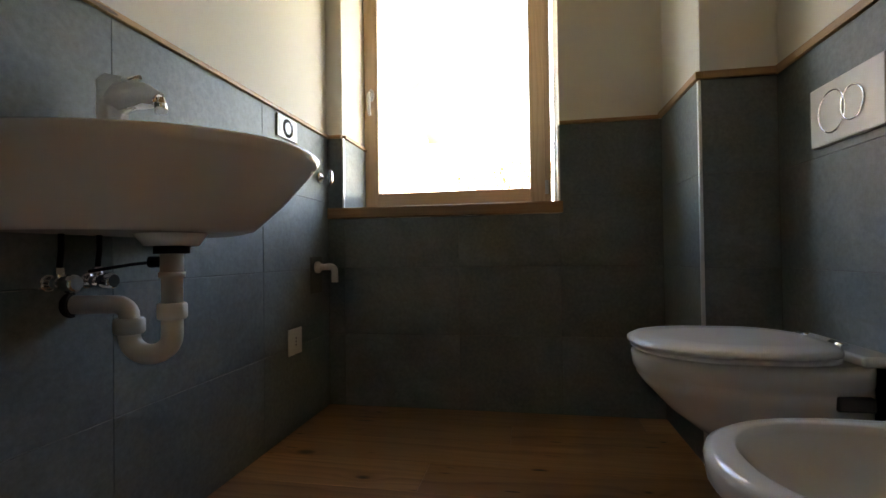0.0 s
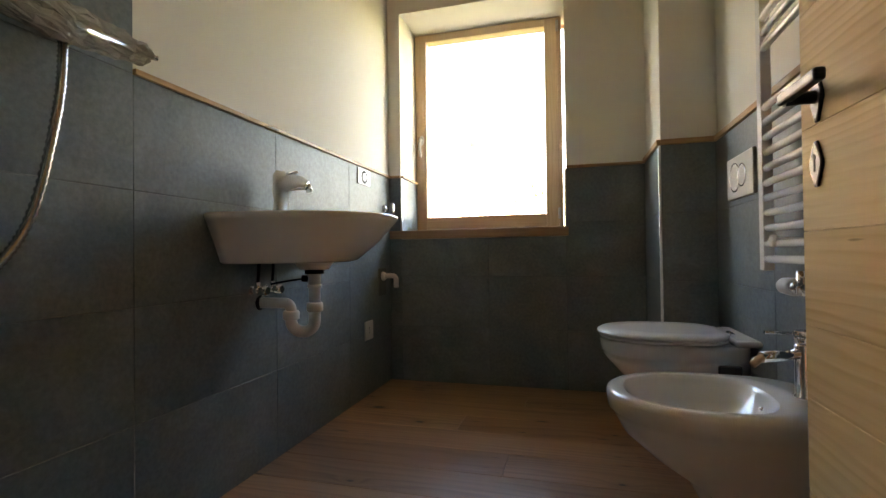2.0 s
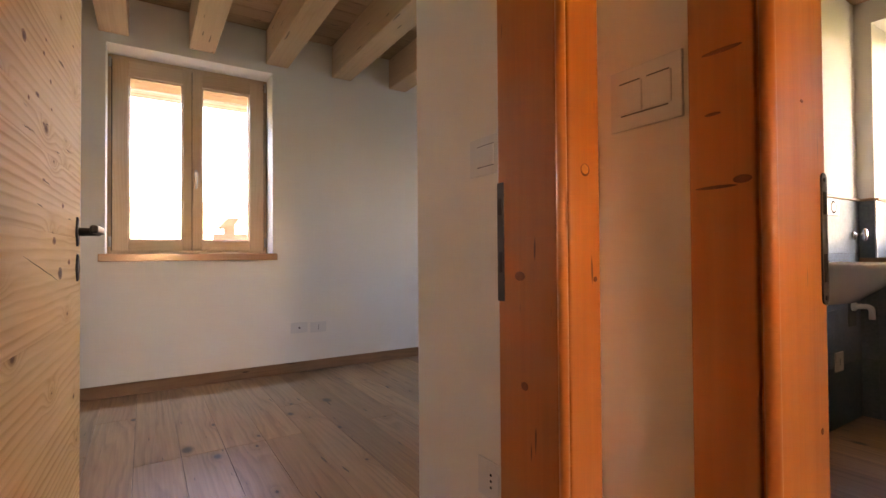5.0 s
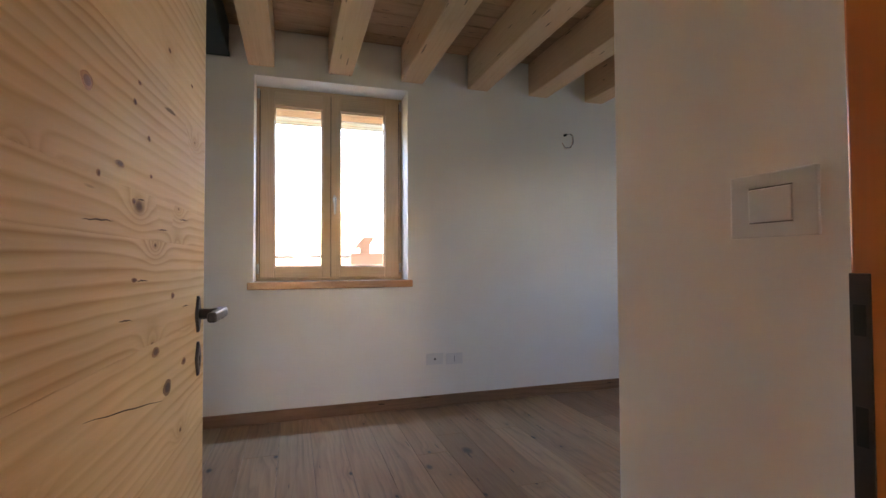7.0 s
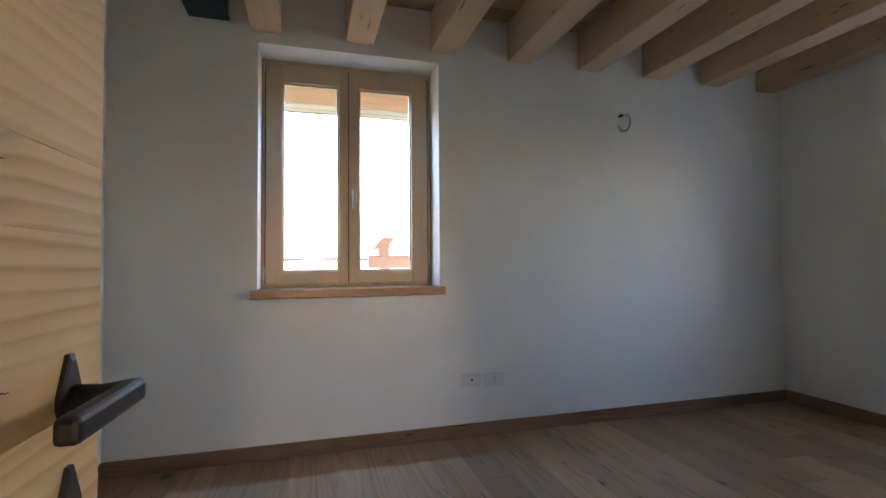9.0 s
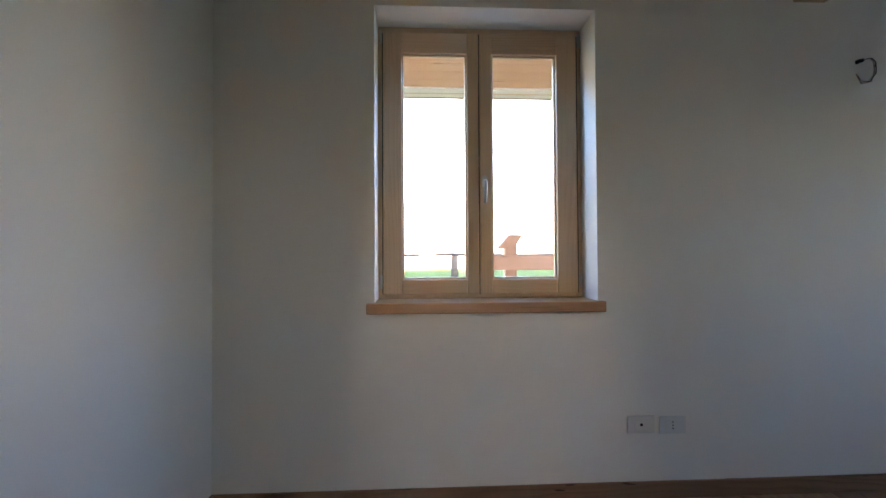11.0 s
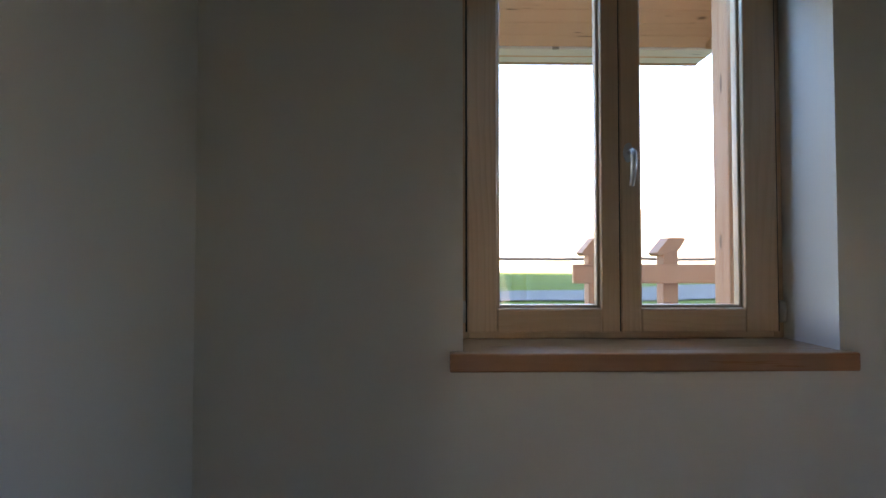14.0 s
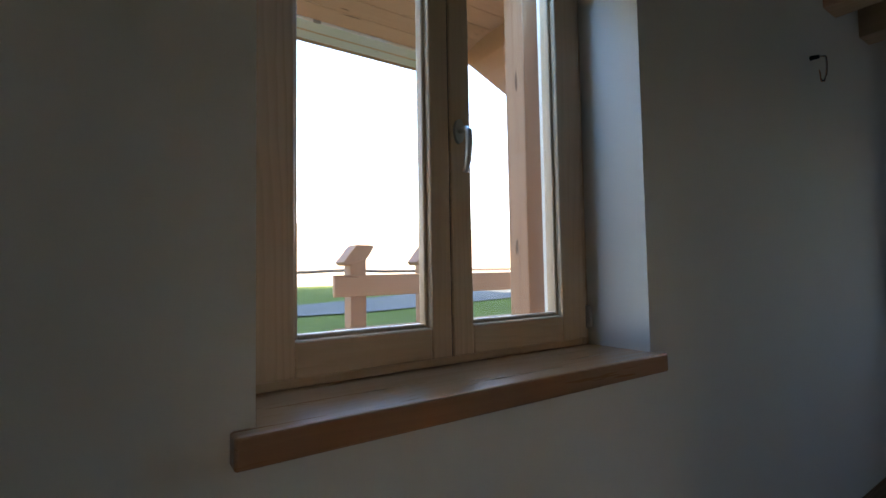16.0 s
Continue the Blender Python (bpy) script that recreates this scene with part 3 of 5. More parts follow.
def door_frame_bedroom():
    f = thing("door_frame", (-0.65, -1.7, 0), "orange lacquered larch door frame with knots", "door frame", "larch door frames")
    part("jamb", new_box(-0.752, HX, -1.262, -1.232, 0, DOOR_H, 0.004), LARCH_Z, f)
    part("jamb", new_box(-0.752, HX, -2.24, -2.21, 0, DOOR_H, 0.004), LARCH_Z, f)
    part("head", new_box(-0.752, HX, -2.24, -1.232, DOOR_H, DOOR_H + 0.03, 0.004), LARCH_Z, f)
    part("casing", new_box(HX, HX + 0.02, -1.244, HY - 0.002, 0, DOOR_H + 0.11, 0.004), LARCH_Z, f)
    part("casing", new_box(HX, HX + 0.02, -2.33, -2.22, 0, DOOR_H + 0.11, 0.004), LARCH_Z, f)
    part("casing", new_box(HX, HX + 0.02, -2.22, -1.252, DOOR_H + 0.01, DOOR_H + 0.11, 0.004), LARCH_Z, f)
    bm = bmesh.new()
    rod(bm, (HX + 0.018, -1.264, 0), (HX + 0.018, -1.264, DOOR_H), 0.011, 16)
    part("moulding", bm, LARCH_Z, f)
    sp = part("strike_plate", new_box(-0.752, -0.728, -1.265, -1.2615, 0.99, 1.28, 0.001), IRON, f, "black metal strike plate")
    bm = new_box(-0.747, -0.733, -1.2662, -1.2648, 1.2, 1.24)
    box(bm, -0.747, -0.733, -1.2662, -1.2648, 1.06, 1.11)
    part("keeper_hole", bm, DARK, sp)


door_frame_bath()
door_frame_bedroom()


def knot(parent, c, out, along, half_w, half_h, mat):
    """A dead knot, proud by less than a millimetre."""
    c, o, u = Vector(c), Vector(out), Vector(along)
    ring = [c + u * (half_w * math.cos(a)) + Vector((0, 0, half_h * math.sin(a))) for a in (2 * math.pi * i / 18 for i in range(18))]
    bm = loft(bmesh.new(), [[p - o * 0.004 for p in ring], [p + o * 0.0004 for p in ring], [c + (p - c) * 0.8 + o * 0.0009 for p in ring]], smooth=False)
    part("knot", bm, mat, parent)


KNOT = plain("dark_knot", (0.20, 0.060, 0.020), 0.5, 0, 0.4, 0.4).m
PLUG = plain("pale_plug", (0.60, 0.25, 0.08), 0.4, 0, 0.4, 0.2).m
frame_a, frame_b = [o for o in scene.objects if o.name.startswith("door_frame") and o.parent is None][::-1]
knot(frame_a, (HX + 0.02, -1.194, 1.286), (1, 0, 0), (0, 1, 0), 0.014, 0.014, KNOT)
knot(frame_a, (HX + 0.0203, -1.195, 1.287), (1, 0, 0), (0, 1, 0), 0.0115, 0.0115, PLUG)
knot(frame_a, (HX + 0.02, -1.165, 1.048), (1, 0, 0), (0, 1, 0), 0.006, 0.006, KNOT)
knot(frame_a, (-0.673, -1.262, 1.053), (0, -1, 0), (1, 0, 0), 0.018, 0.011, KNOT)
knot(frame_a, (-0.66, -1.262, 0.80), (0, -1, 0), (1, 0, 0), 0.012, 0.010, KNOT)
knot(frame_b, (-0.231, HY - 0.02, 1.226), (0, -1, 0), (1, 0, 0), 0.015, 0.007, KNOT)
knot(frame_b, (-0.275, HY - 0.02, 1.217), (0, -1, 0), (1, 0, 0), 0.036, 0.003, KNOT)
knot(frame_b, (-0.262, HY - 0.02, 1.452), (0, -1, 0), (1, 0, 0), 0.034, 0.004, KNOT)
knot(frame_b, (-0.278, HY - 0.02, 1.345), (0, -1, 0), (1, 0, 0), 0.014, 0.003, KNOT)
knot(frame_b, (-0.185, -1.06, 1.36), (1, 0, 0), (0, 1, 0), 0.006, 0.003, KNOT)
knot(frame_b, (-0.185, -1.0, 0.79), (1, 0, 0), (0, 1, 0), 0.005, 0.006, KNOT)


def diamond(c, u, out, half_w, half_h, t):
    """A lozenge plate with clipped tips, lying on a door's face."""
    c, u, o, w = Vector(c), Vector(u), Vector(out), Vector((0, 0, 1))
    shape = ((0.22, 1), (1, 0.12), (1, -0.12), (0.22, -1), (-0.22, -1), (-1, -0.12), (-1, 0.12), (-0.22, 1))
    ring = [c + u * (a * half_w) + w * (b * half_h) for a, b in shape]
    bm = bmesh.new()
    loft(bm, [ring, [p + o * t for p in ring], [c + (p - c) * 0.86 + o * (t + 0.002) for p in ring]], smooth=False)
    return bm


def bath_door():
    d = thing("door_1", (0.70, -0.93, 0), "pale knotty spruce board door, wide open", "door", "spruce doors")
    tagged(d, kind="structure")
    x0, x1, y0, y1 = 0.686, 0.738, -0.93, 0.014
    zs = [0.01, 0.19, 0.42, 0.60, 0.745, 0.93, 1.13, 1.36, 1.58, 1.80, 2.02, 2.2, DOOR_H - 0.01]
    for a, b in zip(zs, zs[1:]):
        part("board", new_box(x0, x1, y0, y1, a + 0.0002, b - 0.0002, 0.0012, 1), SPRUCE_Y, d)
    for s in (-1, 1):
        xf = x0 if s < 0 else x1
        p = part("handle_plate", diamond((xf, -0.055, 1.18), (0, 1, 0), (s, 0, 0), 0.024, 0.047, 0.004), IRON, d, "black iron lozenge handle plate")
        bm = bmesh.new()
        tube(bm, [(xf, -0.055, 1.18), (xf + s * 0.03, -0.055, 1.18), (xf + s * 0.055, -0.057, 1.18)], [0.013, 0.012, 0.014], 10)
        box(bm, xf + s * 0.045, xf + s * 0.064, -0.192, -0.042, 1.171, 1.193, 0.005)
        part("lever", bm, IRON, p)
        k = part("key_plate", diamond((xf, -0.050, 1.055), (0, 1, 0), (s, 0, 0), 0.024, 0.043, 0.004), IRON, d, "black iron lozenge keyhole plate")
        bm = new_box(xf + s * 0.0055, xf + s * 0.0068, -0.053, -0.047, 1.04, 1.064)
        rod(bm, (xf + s * 0.0055, -0.050, 1.068), (xf + s * 0.0068, -0.050, 1.068), 0.006, 10)
        part("keyhole", bm, DARK, k)


bath_door()


def bedroom_door():
    d = thing("door_2", (-0.75, -2.21, 0), "pale knotty spruce board door, wide open", "door", "spruce doors")
    tagged(d, kind="structure")
    turn = math.atan2(0.04, -0.85)
    m = pose(-0.752, -2.205, 0) @ Matrix.Rotation(turn, 4, "Z")
    zs = [0.01, 0.22, 0.47, 0.70, 0.93, 1.16, 1.335, 1.41, 1.62, 1.85, 2.1, DOOR_H - 0.01]
    made = []
    L = 0.86
    for a, b in zip(zs, zs[1:]):
        made.append(("board", new_box(0, L, -0.0, 0.05, a, b, 0.0006, 1), SPRUCE_X, d, ""))
    for nm, bm, mat, par, lb in made:
        bmesh.ops.transform(bm, matrix=m, verts=bm.verts)
        part(nm, bm, mat, par, lb)
    for s in (-1, 1):
        yf = 0.0 if s < 0 else 0.05
        bm = diamond((L - 0.066, yf, 1.178), (1, 0, 0), (0, s, 0), 0.020, 0.042, 0.004)
        bmesh.ops.transform(bm, matrix=m, verts=bm.verts)
        p = part("handle_plate", bm, IRON, d, "black iron lozenge handle plate")
        bm = bmesh.new()
        tube(bm, [(L - 0.066, yf, 1.178), (L - 0.066, yf + s * 0.03, 1.178), (L - 0.068, yf + s * 0.055, 1.180)], [0.013, 0.012, 0.014], 10)
        box(bm, L - 0.185, L - 0.052, yf + s * 0.045, yf + s * 0.064, 1.170, 1.192, 0.005)
        bmesh.ops.transform(bm, matrix=m, verts=bm.verts)
        part("lever", bm, IRON, p)
        bm = diamond((L - 0.064, yf, 1.075), (1, 0, 0), (0, s, 0), 0.019, 0.039, 0.004)
        bmesh.ops.transform(bm, matrix=m, verts=bm.verts)
        k = part("key_plate", bm, IRON, d, "black iron lozenge keyhole plate")
        bm = new_box(L - 0.067, L - 0.061, yf + s * 0.0055, yf + s * 0.0068, 1.058, 1.082)
        bmesh.ops.transform(bm, matrix=m, verts=bm.verts)
        part("keyhole", bm, DARK, k)
    # dead knots and drying cracks on the passage face: along, height, half length, half height
    for i, (u, z, a, b) in enumerate(((0.241, 1.519, 0.013, 0.009), (0.415, 1.580, 0.006, 0.003), (0.397, 1.544, 0.006, 0.004), (0.460, 1.503, 0.006, 0.004), (0.343, 1.438, 0.013, 0.004), (0.276, 1.413, 0.005, 0.004), (0.397, 1.391, 0.006, 0.004),
                                      (0.402, 1.271, 0.009, 0.003), (0.601, 1.234, 0.009, 0.005), (0.505, 1.143, 0.015, 0.007), (0.684, 1.092, 0.013, 0.006), (0.573, 1.065, 0.019, 0.012), (0.730, 1.689, 0.007, 0.003), (0.472, 1.442, 0.005, 0.003))):
        ring, core = bmesh.new(), bmesh.new()
        loft(ring, [[Vector((u + a * k * math.cos(q) * (1 + 0.12 * math.sin(3 * q + i)), y, z + b * k * math.sin(q))) for q in (math.tau * j / 18 for j in range(18))] for k, y in ((1.25, 0.003), (1.25, -0.0002), (1.1, -0.0004))], smooth=False)
        loft(core, [[Vector((u + a * 0.75 * k * math.cos(q), y, z + b * 0.75 * k * math.sin(q))) for q in (math.tau * j / 14 for j in range(14))] for k, y in ((1.0, 0.002), (1.0, -0.0006), (0.7, -0.0009))], smooth=False)
        for bm in (ring, core):
            bmesh.ops.transform(bm, matrix=m, verts=bm.verts)
        part("knot_core", core, KNOT_DARK, part("knot", ring, KNOT_RIM, d))
    for u0, z0, u1, z1 in ((0.414, 1.396, 0.443, 1.398), (0.640, 1.384, 0.701, 1.387), (0.509, 1.355, 0.563, 1.357), (0.409, 1.269, 0.462, 1.268), (0.346, 1.214, 0.394, 1.211), (0.234, 1.350, 0.323, 1.355), (0.244, 1.106, 0.544, 1.049), (0.672, 1.206, 0.710, 1.206)):
        n = 9
        up = [Vector((u0 + (u1 - u0) * i / n, -0.0003, z0 + (z1 - z0) * i / n + 0.0008 * math.sin(i * 2.1) + 0.0016 * math.sin(math.pi * i / n))) for i in range(n + 1)]
        lo = [Vector((p.x, p.y, p.z - 0.0017 * math.sin(math.pi * i / n) - 0.0003)) for i, p in enumerate(up)]
        bm = bmesh.new()
        loft(bm, [up + lo[::-1], [p + Vector((0, 0.003, 0)) for p in up + lo[::-1]]], smooth=False)
        bmesh.ops.transform(bm, matrix=m, verts=bm.verts)
        part("crack", bm, CRACK, d)


KNOT_RIM = plain("knot_rim", (0.30, 0.145, 0.06), 0.6, 0, 0.3, 0.35).m
KNOT_DARK = plain("knot_core", (0.13, 0.055, 0.025), 0.6, 0, 0.3, 0.5).m
CRACK = plain("drying_crack", (0.05, 0.03, 0.018), 0.9, 0, 0.2, 0.3).m
bedroom_door()

# ---- bathroom fittings ----
def d_outline(y0, y1, x_wall, x_front, z, n=40, square=2.6, taper=1.0):
    """Plan of a washbasin: flat along the wall, full round front."""
    yc, hw, dep = (y0 + y1) / 2, (y1 - y0) / 2, x_front - x_wall
    pts = []
    for i in range(n + 1):
        a = math.pi * i / n
        c, s = math.cos(a), math.sin(a)
        pts.append(Vector((x_wall + dep * abs(s) ** (2 / square), yc - hw * math.copysign(abs(c) ** (2 / square), c), z)))
    return pts


def washbasin():
    b = thing("washbasin", (XL, 0.695, 0.868), "white ceramic wall-hung washbasin with rounded front", "washbasin")
    w = XL + 0.002
    rings = [d_outline(0.415, 0.975, w, -0.70, 0.868, square=2.3), d_outline(0.395, 0.995, w, -0.655, 0.876, square=2.3), d_outline(0.365, 1.025, w, -0.56, 0.945, square=2.2), d_outline(0.322, 1.06, w, -0.475, 1.03, square=2.2),
             d_outline(0.315, 1.068, w, -0.462, 1.05, square=2.2), d_outline(0.328, 1.062, w, -0.468, 1.058, square=2.2), d_outline(0.345, 1.045, w, -0.49, 1.058, square=2.2)]
    bowl = [d_outline(0.385, 1.005, -0.93, -0.515, 1.052, square=2.4), d_outline(0.42, 0.97, -0.92, -0.56, 1.0, square=2.4), d_outline(0.52, 0.87, -0.89, -0.68, 0.93, square=2.2), d_outline(0.65, 0.74, -0.84, -0.78, 0.918, square=2.2)]
    part("bowl", loft(bmesh.new(), rings + bowl), CERAMIC, b)
    bm = bmesh.new()
    tube(bm, [(-0.82, 0.695, 0.872), (-0.82, 0.695, 0.838)], [0.085, 0.06], 24)
    part("outlet_boss", bm, CERAMIC, b)
    return b


washbasin()


def basin_tap():
    t = thing("basin_tap", (-0.965, 0.672, 1.058), "chrome basin mixer still wrapped in clear plastic", "tap")
    bm = bmesh.new()
    tube(bm, [(-0.965, 0.672, 1.058), (-0.965, 0.672, 1.073), (-0.965, 0.672, 1.079), (-0.965, 0.672, 1.213)], [0.03, 0.03, 0.023, 0.023], 20)
    part("body", bm, CHROME, t)
    bm = bmesh.new()
    tube(bm, [(-0.965, 0.672, 1.17), (-0.90, 0.675, 1.189), (-0.835, 0.678, 1.192)], [0.017, 0.016, 0.015], 14)
    rod(bm, (-0.838, 0.678, 1.197), (-0.832, 0.678, 1.164), 0.014, 14)
    part("spout", bm, CHROME, t)
    bm = bmesh.new()
    tube(bm, [(-0.965, 0.672, 1.213), (-0.965, 0.672, 1.231), (-0.962, 0.672, 1.243)], [0.024, 0.023, 0.012], 16)
    tube(bm, [(-0.965, 0.672, 1.231), (-0.93, 0.672, 1.246), (-0.885, 0.672, 1.251)], [0.008, 0.007, 0.006], 10)
    part("lever", bm, CHROME, t)
    rnd = random.Random(4)

    def sleeve(pts, radii, n=18):
        bm = tube(bmesh.new(), pts, radii, n, caps=False)
        for v in bm.verts:
            v.co += Vector((rnd.uniform(-1, 1), rnd.uniform(-1, 1), rnd.uniform(-1, 1))) * 0.0035
        return bm
    part("wrapping", sleeve([(-0.965, 0.672, z) for z in (1.063, 1.085, 1.109, 1.134, 1.17, 1.207, 1.243, 1.258)], [0.034, 0.036, 0.03, 0.031, 0.035, 0.033, 0.031, 0.02]), FILM, t, "crumpled clear plastic wrapping")
    part("wrapping", sleeve([(-0.955, 0.672, 1.195), (-0.93, 0.672, 1.207), (-0.90, 0.672, 1.209), (-0.87, 0.675, 1.207), (-0.84, 0.678, 1.195)], [0.034, 0.036, 0.033, 0.03, 0.018]), FILM, t, "crumpled clear plastic wrapping")


basin_tap()


def trap():
    t = thing("basin_trap", (-0.82, 0.695, 0.56), "white plastic basin siphon trap under the washbasin", "drain trap")
    D, W = Vector((-0.82, 0.695, 0)), Vector((XL, 0.632, 0))
    u = (W - D).normalized()

    def at(s, z):
        return D + u * s + Vector((0, 0, z))
    bm = bmesh.new()
    rod(bm, at(0, 0.842), at(0, 0.82), 0.040, 24)
    part("rubber_ring", bm, RUBBER, t, "black rubber washer")
    bm = bmesh.new()
    tube(bm, [at(0, 0.825), at(0, 0.77)], 0.026, 20)
    part("waste", bm, PVC, t)
    bm = bmesh.new()
    tube(bm, [at(0, 0.775), at(0, 0.762), at(0, 0.76), at(0, 0.66)], [0.030, 0.030, 0.024, 0.0235], 20)
    part("tailpiece", bm, PVC, t)
    bm = bmesh.new()
    tube(bm, [at(0, 0.70), at(0, 0.695), at(0, 0.665), at(0, 0.66)], [0.030, 0.034, 0.034, 0.030], 20)
    part("collar", bm, PVC, t)
    bm = bmesh.new()
    r = 0.05
    tube(bm, [at(0, 0.67)] + [at(r - r * math.cos(radians(a)), 0.62 - r * math.sin(radians(a)) * 0.9) for a in range(0, 181, 15)] + [at(2 * r, 0.64)], 0.0245, 18)
    part("u_bend", bm, PVC, t)
    bm = bmesh.new()
    tube(bm, [at(2 * r, 0.665), at(2 * r, 0.66), at(2 * r, 0.632), at(2 * r, 0.627)], [0.030, 0.034, 0.034, 0.030], 20)
    part("collar", bm, PVC, t)
    bm = bmesh.new()
    pts = [at(2 * r, 0.645)] + [at(2 * r + 0.03 - 0.03 * math.cos(radians(a)), 0.668 + 0.03 * math.sin(radians(a))) for a in range(0, 91, 15)] + [at((W - D).length, 0.70)]
    tube(bm, pts, 0.0225, 18)
    part("wall_pipe", bm, PVC, t)
    bm = bmesh.new()
    tube(bm, [W + u * -0.012 + Vector((0, 0, 0.70)), W + u * -0.001 + Vector((0, 0, 0.70))], [0.031, 0.036], 20)
    part("wall_rosette", bm, RUBBER, t)
    bm = bmesh.new()
    tube(bm, [(-0.86, 0.685, 0.80), (-0.90, 0.66, 0.795), (-0.98, 0.62, 0.78)], 0.004, 8)
    rod(bm, (-0.845, 0.688, 0.80), (-0.87, 0.68, 0.80), 0.014, 12)
    part("popup_rod", bm, DARK, t, "black pop-up waste rod")


trap()


def angle_valve(y):
    v = thing("angle_valve", (XL, y, 0.755), "chrome angle stop valve below the washbasin", "valve", "basin stop valves")
    bm = bmesh.new()
    tube(bm, [(XL + 0.001, y, 0.755), (XL + 0.006, y, 0.755), (XL + 0.012, y, 0.755)], [0.028, 0.028, 0.016], 18)
    part("rosette", bm, CHROME, v)
    bm = bmesh.new()
    rod(bm, (XL + 0.01, y, 0.755), (XL + 0.055, y, 0.755), 0.014, 14)
    rod(bm, (XL + 0.04, y, 0.75), (XL + 0.04, y, 0.79), 0.011, 12)
    part("body", bm, CHROME, v)
    bm = bmesh.new()
    tube(bm, [(XL + 0.05, y, 0.755), (XL + 0.06, y, 0.755), (XL + 0.082, y, 0.755), (XL + 0.088, y, 0.755)], [0.017, 0.021, 0.021, 0.016], 10)
    part("knob", bm, CHROME, v)
    bm = bmesh.new()
    tube(bm, [(XL + 0.04, y, 0.79), (XL + 0.042, y + 0.003, 0.83), (XL + 0.045, y, 0.872)], 0.006, 8)
    part("supply_hose", bm, DARK, v, "black supply hose")


angle_valve(0.575)
angle_valve(0.672)


def plate_on(parent_name, label, cat, centre, u, out, w, h, kind, group=""):
    """A wall plate of Italian size: frame, two or three modules."""
    c, u, o, z = Vector(centre), Vector(u), Vector(out), Vector((0, 0, 1))
    t = thing(parent_name, centre, label, cat, group)

    def slab(cu, cz, wu, wz, d0, d1, bev=0.002):
        a = c + u * (cu - wu / 2) + z * (cz - wz / 2) + o * d0
        b = c + u * (cu + wu / 2) + z * (cz + wz / 2) + o * d1
        return new_box(*sorted((a.x, b.x)), *sorted((a.y, b.y)), *sorted((a.z, b.z)), bev)

    def disc(cu, cz, r, d0, d1):
        return rod(bmesh.new(), c + u * cu + z * cz + o * d0, c + u * cu + z * cz + o * d1, r, 16)
    part("frame_plate", slab(0, 0, w, h, 0.0, 0.008), PLATE, t)
    if kind == "switch":
        m = part("rocker", slab(0, 0, w * 0.5, h * 0.52, 0.008, 0.012), PLATE, t)
        part("seam", slab(0, h * 0.27, w * 0.5, 0.0025, 0.008, 0.0095, 0), SEAM, m)
        part("seam", slab(0, -h * 0.27, w * 0.5, 0.0025, 0.008, 0.0095, 0), SEAM, m)
    elif kind == "three":
        for i, cu in enumerate((-0.2, 0.2)):
            m = part("rocker", slab(cu * w, 0, w * 0.36, h * 0.5, 0.008, 0.012), PLATE, t)
            part("seam", slab(cu * w, h * 0.265, w * 0.3, 0.003, 0.008, 0.0095, 0), SEAM, m)
        part("seam", slab(0, -h * 0.265, w * 0.66, 0.003, 0.008, 0.0095, 0), SEAM, t)
    elif kind == "socket":
        m = part("socket_insert", slab(0, 0, w * 0.52, h * 0.54, 0.008, 0.010), PLATE, t)
        for dz in (-0.018, 0, 0.018):
            part("pin_hole", disc(0, dz, 0.0042, 0.010, 0.0106), DARK, m)
    elif kind == "tv":
        m = part("aerial_insert", slab(0, 0, w * 0.52, h * 0.54, 0.008, 0.010), PLATE, t)
        part("aerial_hole", disc(0, 0, 0.009, 0.010, 0.0106), DARK, m)
    elif kind == "schuko":
        m = part("socket_well", disc(0, 0, w * 0.24, 0.008, 0.0095), DARK, t, "dark round socket well")
        for du in (-w * 0.33, w * 0.33):
            part("blank_module", slab(du, 0, w * 0.14, h * 0.52, 0.008, 0.0105, 0.001), PLATE, t)
        part("socket_core", disc(0, 0, w * 0.15, 0.0095, 0.011), PLATE, t)
    elif kind == "round":
        m = part("socket_well", disc(0, 0, w * 0.27, 0.008, 0.0092), PLATE, t)
        for dz in (-0.016, 0, 0.016):
            part("pin_hole", disc(0, dz, 0.0045, 0.0092, 0.0099), DARK, m)
    return t


XT = XL + 0.0105
plate_on("wall_socket", "white plastic socket with dark round well in slate tiles", "wall socket", (XT, 1.66, 1.392), (0, 1, 0), (1, 0, 0), 0.178, 0.10, "schuko")
plate_on("wall_socket", "white square socket low on slate tiles", "wall socket", (XT, 1.715, 0.415), (0, 1, 0), (1, 0, 0), 0.12, 0.12, "round")


def wall_valve():
    v = thing("wall_valve", (XT, 2.0, 1.222), "chrome wall stop valve with lever on slate tile", "valve")
    bm = bmesh.new()
    tube(bm, [(XT, 2.0, 1.222), (XT + 0.01, 2.0, 1.222), (XT + 0.018, 2.0, 1.222)], [0.032, 0.030, 0.014], 18)
    part("rosette", bm, CHROME, v)
    bm = bmesh.new()
    rod(bm, (XT + 0.015, 2.0, 1.222), (XT + 0.07, 2.0, 1.222), 0.011, 14)
    part("stem", bm, CHROME, v)
    bm = bmesh.new()
    tube(bm, [(XT + 0.062, 2.0, 1.18), (XT + 0.062, 2.0, 1.2), (XT + 0.062, 2.0, 1.246), (XT + 0.062, 2.0, 1.262)], [0.008, 0.015, 0.015, 0.008], 12)
    part("handle", bm, CHROME, v)


wall_valve()


